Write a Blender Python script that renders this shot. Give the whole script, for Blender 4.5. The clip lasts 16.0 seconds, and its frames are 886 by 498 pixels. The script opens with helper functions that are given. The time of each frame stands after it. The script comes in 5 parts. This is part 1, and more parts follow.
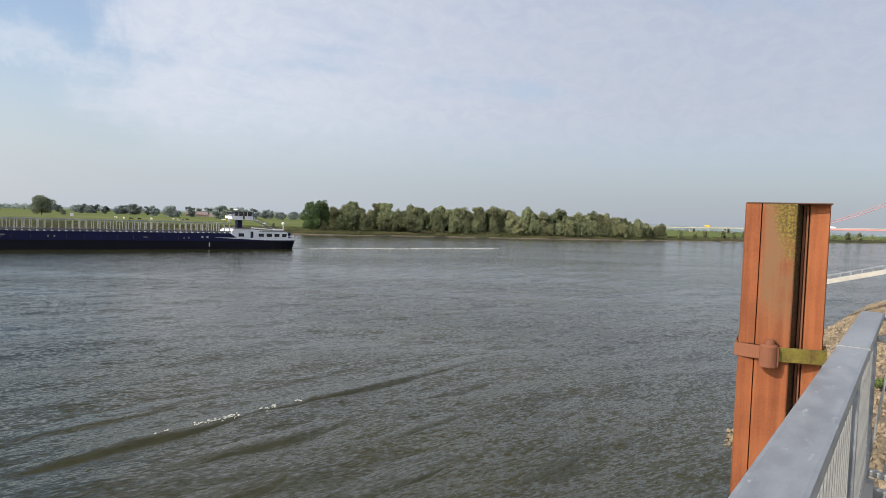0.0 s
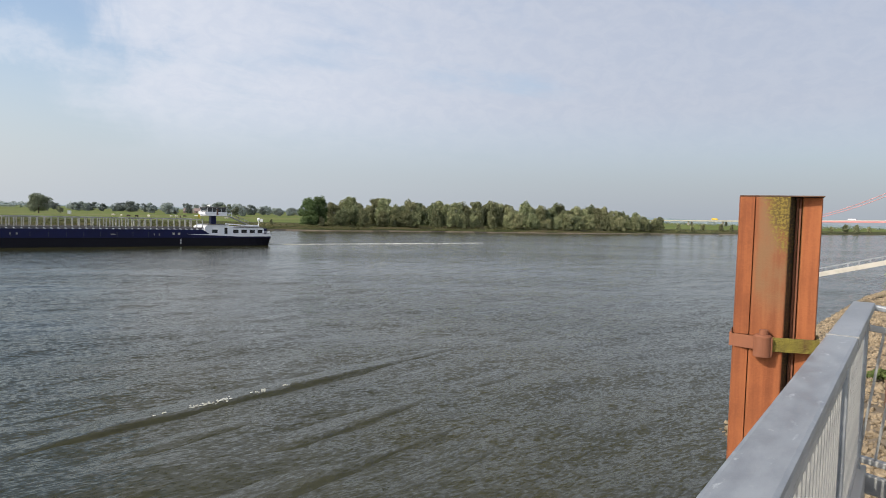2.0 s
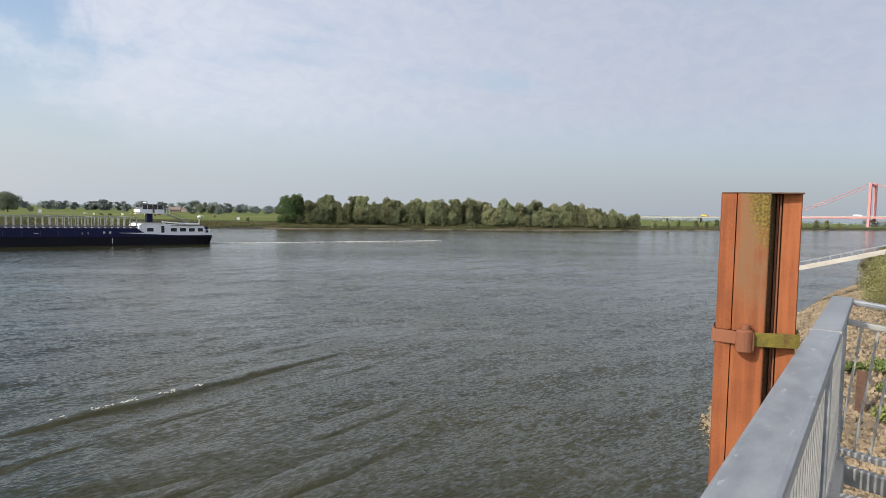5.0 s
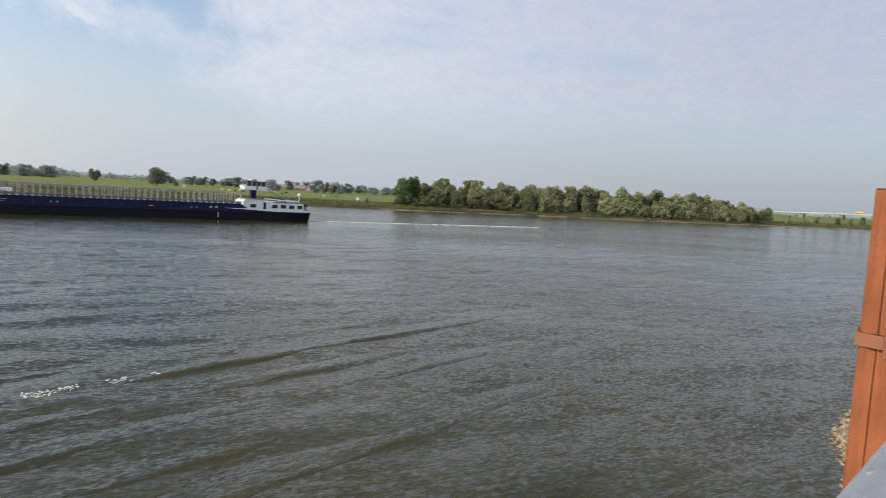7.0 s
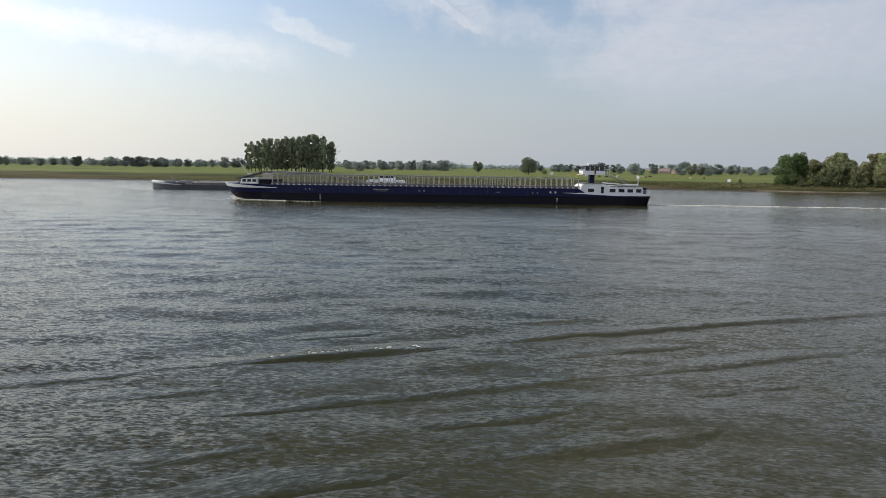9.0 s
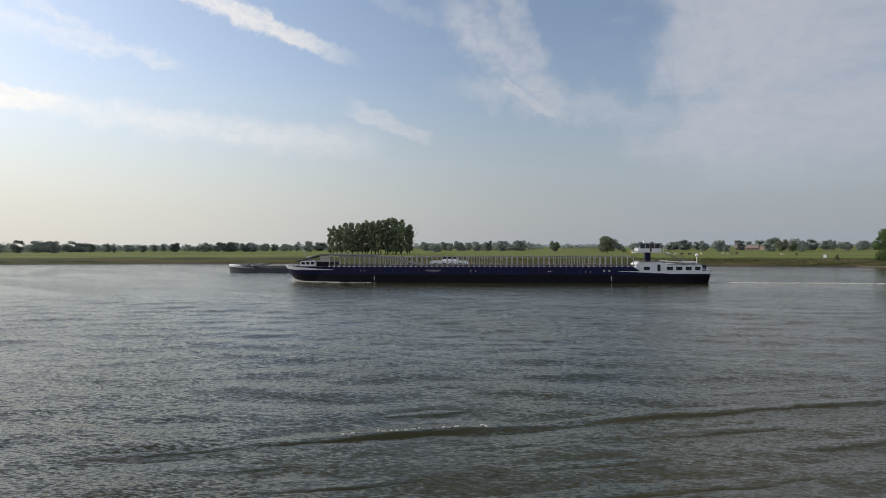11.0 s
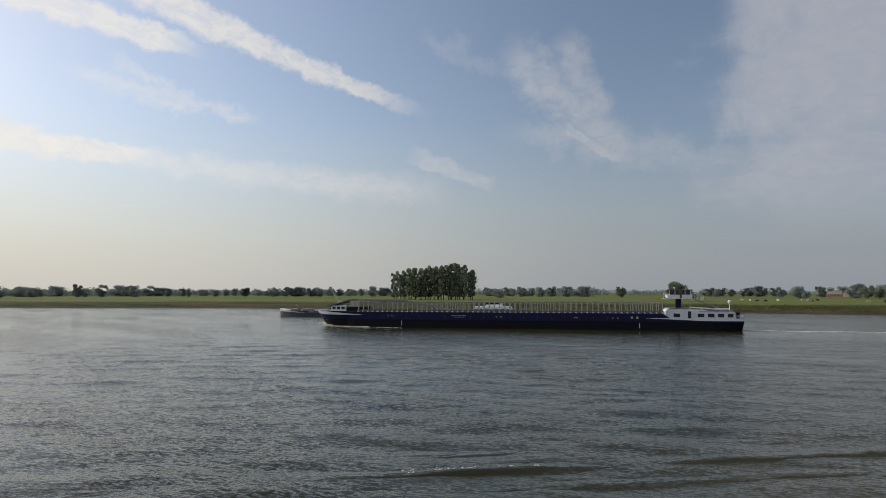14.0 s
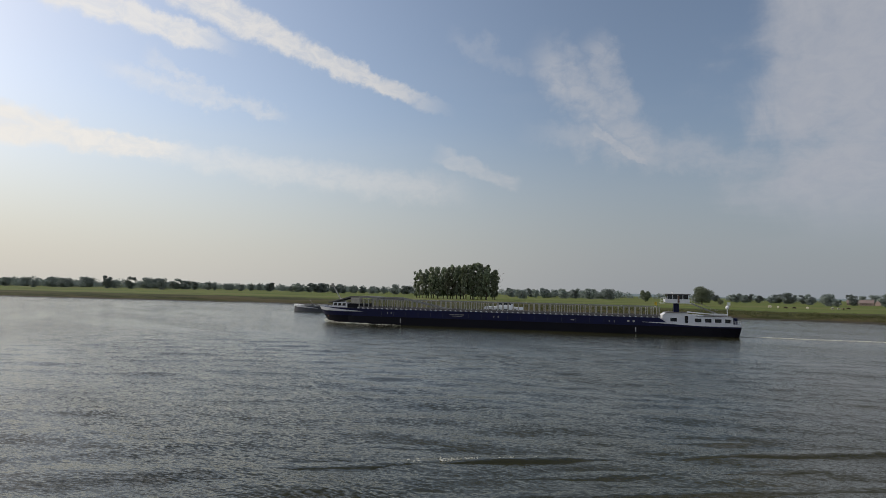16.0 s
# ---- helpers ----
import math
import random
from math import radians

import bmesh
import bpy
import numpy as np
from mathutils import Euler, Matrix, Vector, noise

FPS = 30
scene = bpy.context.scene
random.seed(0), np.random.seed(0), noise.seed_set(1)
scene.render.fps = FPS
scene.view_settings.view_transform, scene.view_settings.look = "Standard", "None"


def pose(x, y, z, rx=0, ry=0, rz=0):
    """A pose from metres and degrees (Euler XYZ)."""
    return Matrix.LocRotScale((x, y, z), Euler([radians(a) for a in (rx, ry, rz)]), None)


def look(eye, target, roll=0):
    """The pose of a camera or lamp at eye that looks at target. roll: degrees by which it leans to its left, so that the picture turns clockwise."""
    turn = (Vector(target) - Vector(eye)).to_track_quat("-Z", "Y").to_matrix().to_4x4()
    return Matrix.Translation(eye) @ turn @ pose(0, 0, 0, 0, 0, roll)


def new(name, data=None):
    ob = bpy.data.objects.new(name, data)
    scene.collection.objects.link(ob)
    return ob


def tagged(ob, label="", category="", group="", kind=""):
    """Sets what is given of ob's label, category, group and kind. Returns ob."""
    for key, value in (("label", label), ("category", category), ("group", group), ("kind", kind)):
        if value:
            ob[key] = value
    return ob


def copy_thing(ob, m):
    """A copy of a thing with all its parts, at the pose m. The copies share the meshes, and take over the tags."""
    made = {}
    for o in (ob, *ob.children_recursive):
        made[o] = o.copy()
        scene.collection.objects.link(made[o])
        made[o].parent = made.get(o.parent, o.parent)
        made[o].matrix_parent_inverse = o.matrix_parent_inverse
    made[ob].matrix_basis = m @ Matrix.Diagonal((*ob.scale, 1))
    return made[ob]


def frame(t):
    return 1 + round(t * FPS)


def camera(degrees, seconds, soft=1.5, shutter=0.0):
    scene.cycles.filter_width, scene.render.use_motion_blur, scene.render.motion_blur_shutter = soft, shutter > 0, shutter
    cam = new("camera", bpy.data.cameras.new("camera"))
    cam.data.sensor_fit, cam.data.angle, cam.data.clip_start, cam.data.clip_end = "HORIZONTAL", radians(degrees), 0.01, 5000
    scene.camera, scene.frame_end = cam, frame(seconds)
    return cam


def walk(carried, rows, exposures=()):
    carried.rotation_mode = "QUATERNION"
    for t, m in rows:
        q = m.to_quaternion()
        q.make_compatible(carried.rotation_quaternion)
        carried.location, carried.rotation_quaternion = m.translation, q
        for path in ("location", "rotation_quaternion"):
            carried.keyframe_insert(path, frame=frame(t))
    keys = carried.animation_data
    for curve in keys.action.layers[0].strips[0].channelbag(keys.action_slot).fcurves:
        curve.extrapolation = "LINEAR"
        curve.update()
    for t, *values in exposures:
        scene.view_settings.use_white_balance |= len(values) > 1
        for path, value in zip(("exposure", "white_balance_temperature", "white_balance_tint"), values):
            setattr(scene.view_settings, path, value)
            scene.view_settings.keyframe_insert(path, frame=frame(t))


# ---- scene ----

# ---- camera ----
cam = camera(69.7, 16.0, soft=0.62, shutter=0.2)
PATH = [
    (0.0, pose(0.000, 0.000, 9.500, 87.45, -1.98, 0.00)),
    (0.5, pose(-0.005, -0.015, 9.495, 87.12, -1.00, 1.14)),
    (1.0, pose(0.000, -0.012, 9.495, 86.78, -0.44, 1.88)),
    (1.5, pose(-0.012, -0.060, 9.500, 86.96, -1.01, 1.79)),
    (2.0, pose(-0.010, -0.080, 9.500, 87.00, -1.56, -0.19)),
    (2.5, pose(-0.013, -0.050, 9.500, 88.45, -2.68, -4.77)),
    (3.0, pose(0.000, -0.018, 9.500, 88.74, -2.42, -6.33)),
    (3.5, pose(0.010, 0.030, 9.500, 88.04, -1.08, -4.24)),
    (4.0, pose(0.000, 0.020, 9.500, 87.63, -0.98, -2.86)),
    (6.5, pose(-0.164, -0.206, 9.505, 85.60, -2.34, 0.46)),
    (7.0, pose(-0.175, -0.225, 9.500, 85.08, -3.19, 8.08)),
    (7.5, pose(-0.175, -0.230, 9.495, 84.20, -2.93, 20.19)),
    (8.0, pose(-0.175, -0.230, 9.495, 82.59, -1.97, 31.25)),
    (8.5, pose(-0.175, -0.230, 9.495, 81.86, -0.94, 35.80)),
    (9.0, pose(-0.175, -0.230, 9.495, 82.59, -0.76, 39.78)),
    (11.5, pose(-0.175, -0.230, 9.495, 91.40, 0.17, 48.36)),
    (12.0, pose(-0.175, -0.230, 9.495, 92.53, 0.13, 50.35)),
    (12.5, pose(-0.175, -0.230, 9.495, 92.97, 0.35, 50.96)),
    (13.0, pose(-0.175, -0.230, 9.495, 93.20, -0.14, 51.55)),
    (13.5, pose(-0.175, -0.230, 9.495, 93.67, -0.09, 51.91)),
    (14.0, pose(-0.175, -0.230, 9.495, 93.89, 0.04, 52.26)),
    (14.5, pose(-0.175, -0.230, 9.495, 94.26, -0.22, 52.82)),
    (15.0, pose(-0.175, -0.230, 9.495, 94.25, -0.85, 53.23)),
    (15.5, pose(-0.175, -0.230, 9.495, 94.09, -1.18, 54.04)),
    (16.0, pose(-0.175, -0.230, 9.495, 93.80, -1.29, 54.28)),
]
walk(cam, PATH, [(0.0, 0.2), (6.5, 0.2), (7.5, 0.17), (9.0, -0.05), (11.5, -0.47), (16.0, -0.71)])

# ---- sky and sun ----
SUN_AZ, SUN_EL = 122.0, 35.0   # degrees to the left of +y, and up
scene.view_settings.exposure = 0.0
world = bpy.data.worlds.new("sky")
scene.world = world
world.use_nodes = True


class Nodes:
    """Short writing of node trees."""

    def __init__(self, tree):
        self.tree = tree
        tree.nodes.clear()

    def put(self, kind, inputs=None, operation="", interpolation="", blend=""):
        n = self.tree.nodes.new(kind)
        if operation:
            n.operation = operation
        if interpolation:
            n.interpolation_type = interpolation
        if blend:
            n.data_type, n.blend_type = "RGBA", blend
        for k, value in (inputs or {}).items():
            if isinstance(value, bpy.types.NodeSocket):
                self.tree.links.new(value, n.inputs[k])
            else:
                n.inputs[k].default_value = value
        return n

    def math(self, op, a, b=0.0, c=0.0):
        return self.put("ShaderNodeMath", {0: a, 1: b, 2: c}, operation=op).outputs[0]

    def step(self, x, lo, hi, a=0.0, b=1.0):
        return self.put("ShaderNodeMapRange", {0: x, 1: lo, 2: hi, 3: a, 4: b}, interpolation="SMOOTHSTEP").outputs[0]

    def mix(self, f, a, b, blend="MIX"):
        return self.put("ShaderNodeMix", {0: f, 6: a, 7: b}, blend=blend).outputs[2]

    def noise(self, vec, scale, detail=4.0, rough=0.55, distort=0.0):
        return self.put("ShaderNodeTexNoise", {"Vector": vec, "Scale": scale, "Detail": detail, "Roughness": rough, "Distortion": distort}).outputs[0]

    def xyz(self, x, y, z=0.0):
        return self.put("ShaderNodeCombineXYZ", {0: x, 1: y, 2: z}).outputs[0]


def rgb(r, g, b):
    return (r, g, b, 1.0)


def build_sky():
    n = Nodes(world.node_tree)
    co = n.put("ShaderNodeTexCoord").outputs["Generated"]
    sep = n.put("ShaderNodeSeparateXYZ", {0: co})
    x, y, z = sep.outputs
    az = n.math("MULTIPLY", n.math("ARCTAN2", n.math("MULTIPLY", x, -1.0), y), 57.2958)
    el = n.math("MULTIPLY", n.math("ARCSINE", z), 57.2958)
    air = n.put("ShaderNodeTexSky")
    air.sky_type, air.sun_disc = "NISHITA", False
    air.sun_elevation, air.sun_rotation = radians(SUN_EL), radians(-SUN_AZ)
    air.air_density, air.dust_density, air.ozone_density = 1.0, 1.6, 1.2
    sky = air.outputs[0]
    base = n.mix(1.0, sky, rgb(0.162, 0.158, 0.156), "MULTIPLY")
    # haze near the horizon, warmer towards the sun
    to_sun = n.math("ADD", n.math("MULTIPLY", x, -math.sin(radians(SUN_AZ))), n.math("MULTIPLY", y, math.cos(radians(SUN_AZ))))
    toward = n.step(to_sun, -0.15, 0.85)
    glare = n.step(to_sun, -0.95, 0.25)
    haze = n.mix(toward, n.mix(glare, rgb(0.40, 0.445, 0.515), rgb(0.485, 0.53, 0.59)), rgb(0.70, 0.69, 0.65))
    low = n.step(el, 0.0, 17.0, 0.90, 0.10)
    base = n.mix(low, base, haze)
    # a high cloud layer, in the plane of the clouds
    h = n.math("ADD", n.math("MAXIMUM", z, 0.0), 0.10)
    px, py = n.math("DIVIDE", x, h), n.math("DIVIDE", y, h)
    u = n.math("ADD", n.math("MULTIPLY", px, 0.80), n.math("MULTIPLY", py, 0.60))
    w = n.math("SUBTRACT", n.math("MULTIPLY", py, 0.80), n.math("MULTIPLY", px, 0.60))
    fine = n.noise(n.xyz(n.math("MULTIPLY", u, 0.6), n.math("MULTIPLY", w, 1.3)), 2.2, 9.0, 0.60, 0.6)
    broad = n.noise(n.xyz(n.math("MULTIPLY", u, 0.7), n.math("ADD", w, 3.7)), 0.62, 3.0, 0.5, 0.4)
    both = n.math("ADD", n.math("MULTIPLY", fine, 0.30), n.math("MULTIPLY", broad, 0.70))
    edge = n.math("MULTIPLY", n.math("SUBTRACT", n.noise(n.xyz(az, el), 0.16, 7.0, 0.6, 0.4), 0.5), 16.0)
    veil = n.step(n.math("ADD", az, edge), 33.0, 22.0)          # the closed veil stands over one half of the sky
    lo = n.math("SUBTRACT", 0.50, n.math("MULTIPLY", veil, 0.24))
    spread = n.math("SUBTRACT", both, lo)
    cover = n.step(spread, 0.0, 0.22, 0.0, 0.92)
    cover = n.math("MULTIPLY", cover, n.step(el, 3.0, 10.0))
    cover = n.math("MULTIPLY", cover, n.math("ADD", n.math("MULTIPLY", veil, 0.84), 0.07))
    # long streaks and one ragged bank
    wob = n.math("MULTIPLY", n.math("SUBTRACT", n.noise(n.xyz(az, el), 0.35, 6.0, 0.65), 0.5), 2.6)
    rag = n.noise(n.xyz(n.math("MULTIPLY", az, 0.6), el), 0.9, 8.0, 0.66, 0.6)

    def streak(a0, e0, a1, e1, w0, w1, power, wild=1.0):
        length = math.hypot(a1 - a0, e1 - e0)
        ca, ce = (a1 - a0) / length, (e1 - e0) / length
        da, de = n.math("SUBTRACT", az, a0), n.math("SUBTRACT", el, e0)
        along = n.math("DIVIDE", n.math("ADD", n.math("MULTIPLY", da, ca), n.math("MULTIPLY", de, ce)), length)
        off = n.math("ABSOLUTE", n.math("ADD", n.math("SUBTRACT", n.math("MULTIPLY", de, ca), n.math("MULTIPLY", da, ce)), n.math("MULTIPLY", wob, wild)))
        wide = n.math("ADD", w0, n.math("MULTIPLY", along, w1 - w0))
        body = n.math("SUBTRACT", 1.0, n.math("DIVIDE", off, n.math("MAXIMUM", wide, 0.05)))
        body = n.step(body, 0.0, 0.55 if wild == 1.0 else 0.95)
        ends = n.math("MULTIPLY", n.step(along, -0.3, 0.05), n.step(along, 1.05, 0.86))
        grain = n.step(rag, 0.25, 0.60, 0.62, 1.0)
        return n.math("MULTIPLY", n.math("MULTIPLY", n.math("MULTIPLY", body, ends), grain), power)

    parts = [
        streak(92.0, 28.5, 54.8, 16.3, 2.6, 0.75, 0.82),
        streak(100.0, 24.0, 73.6, 19.9, 2.2, 1.0, 0.78),
        streak(108.0, 12.4, 75.5, 10.9, 3.0, 0.9, 0.88),
        streak(82.0, 11.2, 52.0, 8.9, 1.5, 2.0, 0.42, 1.3),
        streak(81.0, 16.6, 68.5, 14.9, 1.3, 0.9, 0.40, 1.8),
        streak(79.5, 18.2, 75.5, 16.6, 0.9, 0.6, 0.34, 1.6),
        streak(44.5, 19.6, 35.0, 11.5, 3.0, 2.6, 0.56, 1.9),
        streak(41.0, 20.8, 37.5, 15.0, 2.2, 1.6, 0.45, 1.9),
        streak(40.9, 14.0, 36.2, 11.2, 0.8, 0.5, 0.66),
        streak(42.0, 13.5, 20.0, 9.2, 2.2, 2.4, 0.42, 2.2),
        streak(54.0, 11.8, 47.5, 9.7, 1.1, 0.9, 0.40),
        streak(53.0, 22.0, 47.0, 19.0, 1.6, 1.2, 0.16, 2.2),
    ]
    total = cover
    for p in parts:
        total = n.math("MAXIMUM", total, p)
    white = n.mix(toward, n.mix(glare, rgb(0.54, 0.57, 0.66), rgb(0.70, 0.72, 0.785)), rgb(1.08, 1.03, 0.96))
    shade = n.mix(n.step(rag, 0.35, 0.65), n.mix(1.0, white, rgb(0.93, 0.945, 0.97), "MULTIPLY"), white)
    col = n.mix(total, base, shade)
    bg = n.put("ShaderNodeBackground", {"Color": col, "Strength": n.math("MULTIPLY", n.step(to_sun, 0.05, 0.8, 1.0, 1.32), n.step(to_sun, -0.95, -0.2, 0.87, 1.0))})
    out = n.put("ShaderNodeOutputWorld")
    n.tree.links.new(bg.outputs[0], out.inputs[0])


build_sky()
sun = new("sun", bpy.data.lights.new("sun", "SUN"))
sun.data.energy, sun.data.angle, sun.data.color = 3.4, radians(0.6), (1.0, 0.93, 0.82)
sun.matrix_world = look((-300 * math.sin(radians(SUN_AZ)), 300 * math.cos(radians(SUN_AZ)), 300 * math.tan(radians(SUN_EL))), (0, 0, 0))


# ---- materials ----
def surface(name, c1, c2, scale=5.0, rough=0.7, metal=0.0, bump=0.0, bump_scale=None, stains=None, spec=0.5, stretch=(1, 1, 1), random_hue=0.0):
    """Two colours in a fine and a broad noise, a bump, and stains of a third colour."""
    m = bpy.data.materials.new(name)
    m.use_nodes = True
    n = Nodes(m.node_tree)
    co = n.put("ShaderNodeTexCoord").outputs["Object"]
    co = n.put("ShaderNodeMapping", {"Vector": co, "Scale": stretch}).outputs[0]
    fine = n.noise(co, scale, 6.0, 0.6)
    broad = n.noise(co, scale * 0.13, 3.0, 0.5)
    f = n.step(n.math("ADD", n.math("MULTIPLY", fine, 0.6), n.math("MULTIPLY", broad, 0.4)), 0.36, 0.64)
    col = n.mix(f, rgb(*c1), rgb(*c2))
    if stains:
        c3, s3, lo = stains
        col = n.mix(n.step(n.noise(co, s3, 7.0, 0.62, 0.4), lo, lo + 0.12), col, rgb(*c3))
    if random_hue:
        info = n.put("ShaderNodeObjectInfo").outputs["Random"]
        col = n.put("ShaderNodeHueSaturation", {"Hue": 0.5, "Saturation": 1.0, "Value": n.step(info, 0.0, 1.0, 1.0 - random_hue, 1.0 + random_hue), "Color": col}).outputs[0]
    bs = n.put("ShaderNodeBsdfPrincipled", {"Base Color": col, "Metallic": metal, "Roughness": n.step(fine, 0.2, 0.8, max(rough - 0.12, 0.02), min(rough + 0.12, 1.0)), "Specular IOR Level": spec})
    if bump:
        bn = n.put("ShaderNodeBump", {"Height": n.noise(co, bump_scale or scale * 2, 5.0, 0.6), "Strength": bump, "Distance": 0.02}).outputs[0]
        n.tree.links.new(bn, bs.inputs["Normal"])
    out = n.put("ShaderNodeOutputMaterial")
    n.tree.links.new(bs.outputs[0], out.inputs[0])
    return m


def foliage(name, dark, light, scale=0.35):
    """Leaf colour that varies from leaf to leaf and in broad patches, with light coming through."""
    m = bpy.data.materials.new(name)
    m.use_nodes = True
    n = Nodes(m.node_tree)
    co = n.put("ShaderNodeTexCoord").outputs["Object"]
    isl = n.put("ShaderNodeNewGeometry").outputs["Random Per Island"]
    info = n.put("ShaderNodeObjectInfo").outputs["Random"]
    f = n.math("ADD", n.math("MULTIPLY", isl, 0.5), n.math("MULTIPLY", n.noise(co, scale, 3.0), 0.5))
    col = n.mix(n.step(f, 0.2, 0.8), rgb(*dark), rgb(*light))
    col = n.put("ShaderNodeHueSaturation", {"Hue": n.step(info, 0.0, 1.0, 0.478, 0.512), "Saturation": 0.9, "Value": n.step(n.math("FRACT", n.math("MULTIPLY", info, 7.3)), 0.0, 1.0, 0.68, 1.25), "Color": col}).outputs[0]
    d = n.put("ShaderNodeBsdfDiffuse", {"Color": col, "Roughness": 0.5})
    t = n.put("ShaderNodeBsdfTranslucent", {"Color": col})
    s = n.put("ShaderNodeMixShader", {0: 0.22, 1: d.outputs[0], 2: t.outputs[0]})
    out = n.put("ShaderNodeOutputMaterial")
    n.tree.links.new(s.outputs[0], out.inputs[0])
    return m


def meadow_material(name, colours, across=0.045):
    """Grass in long strips along the river, with a finer mottle."""
    m = bpy.data.materials.new(name)
    m.use_nodes = True
    n = Nodes(m.node_tree)
    co = n.put("ShaderNodeTexCoord").outputs["Object"]
    st = n.put("ShaderNodeMapping", {"Vector": co, "Rotation": (0, 0, -0.645)}).outputs[0]
    st = n.put("ShaderNodeMapping", {"Vector": st, "Scale": (0.12, 1.0, 1.0)}).outputs[0]
    bands = n.noise(st, across, 5.0, 0.65)
    mottle = n.noise(co, 0.22, 5.0, 0.65)
    dry = n.noise(st, across * 0.35, 3.0, 0.5, 0.5)
    col = n.mix(n.step(n.math("ADD", n.math("MULTIPLY", bands, 0.65), n.math("MULTIPLY", mottle, 0.35)), 0.40, 0.60), rgb(*colours[0]), rgb(*colours[1]))
    col = n.mix(n.step(dry, 0.50, 0.62, 0.0, 0.85), col, rgb(*colours[2]))
    bs = n.put("ShaderNodeBsdfPrincipled", {"Base Color": col, "Roughness": 0.95, "Specular IOR Level": 0.1})
    out = n.put("ShaderNodeOutputMaterial")
    n.tree.links.new(bs.outputs[0], out.inputs[0])
    return m


def water_material(turn=-0.645, name="river_water"):
    m = bpy.data.materials.new(name)
    m.use_nodes = True
    n = Nodes(m.node_tree)
    co = n.put("ShaderNodeTexCoord").outputs["Object"]
    silt = n.step(n.noise(co, 0.035, 4.0, 0.6), 0.35, 0.65)
    col = n.mix(silt, rgb(0.022, 0.023, 0.008), rgb(0.034, 0.032, 0.011))
    st = n.put("ShaderNodeMapping", {"Vector": co, "Rotation": (0, 0, turn)}).outputs[0]
    st = n.put("ShaderNodeMapping", {"Vector": st, "Scale": (0.42, 1.0, 1.0)}).outputs[0]
    gust = n.step(n.noise(n.put("ShaderNodeMapping", {"Vector": co, "Scale": (0.3, 1.0, 1.0)}).outputs[0], 0.05, 4.0, 0.6, 0.5), 0.36, 0.66, 0.45, 1.12)

    def slopes(scale, detail, amount):
        c = n.put("ShaderNodeTexNoise", {"Vector": st, "Scale": scale, "Detail": detail, "Roughness": 0.55, "Distortion": 0.4}).outputs["Color"]
        d = n.put("ShaderNodeVectorMath", {0: c, 1: (0.5, 0.5, 0.5)}, operation="SUBTRACT").outputs[0]
        return n.put("ShaderNodeVectorMath", {0: d, 1: (amount, amount, 0.0)}, operation="MULTIPLY").outputs[0]

    tilt = n.put("ShaderNodeVectorMath", {0: slopes(0.8, 1.0, 0.20), 1: slopes(3.2, 2.0, 0.66)}, operation="ADD").outputs[0]
    tilt = n.put("ShaderNodeVectorMath", {0: tilt, 1: slopes(8.5, 3.0, 1.10)}, operation="ADD").outputs[0]
    tilt = n.put("ShaderNodeVectorMath", {0: tilt, 1: n.xyz(gust, gust, 0.0)}, operation="MULTIPLY").outputs[0]
    # constant tilt towards the near bank, added so far water reflects brighter sky
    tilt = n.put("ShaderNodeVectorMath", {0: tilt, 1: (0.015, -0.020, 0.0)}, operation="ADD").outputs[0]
    up = n.put("ShaderNodeNewGeometry").outputs["Normal"]
    nrm = n.put("ShaderNodeVectorMath", {0: n.put("ShaderNodeVectorMath", {0: up, 1: tilt}, operation="ADD").outputs[0]}, operation="NORMALIZE").outputs[0]
    bs = n.put("ShaderNodeBsdfPrincipled", {"Base Color": col, "Roughness": 0.10, "IOR": 1.333, "Normal": nrm, "Specular IOR Level": 0.5})
    out = n.put("ShaderNodeOutputMaterial")
    n.tree.links.new(bs.outputs[0], out.inputs[0])
    return m


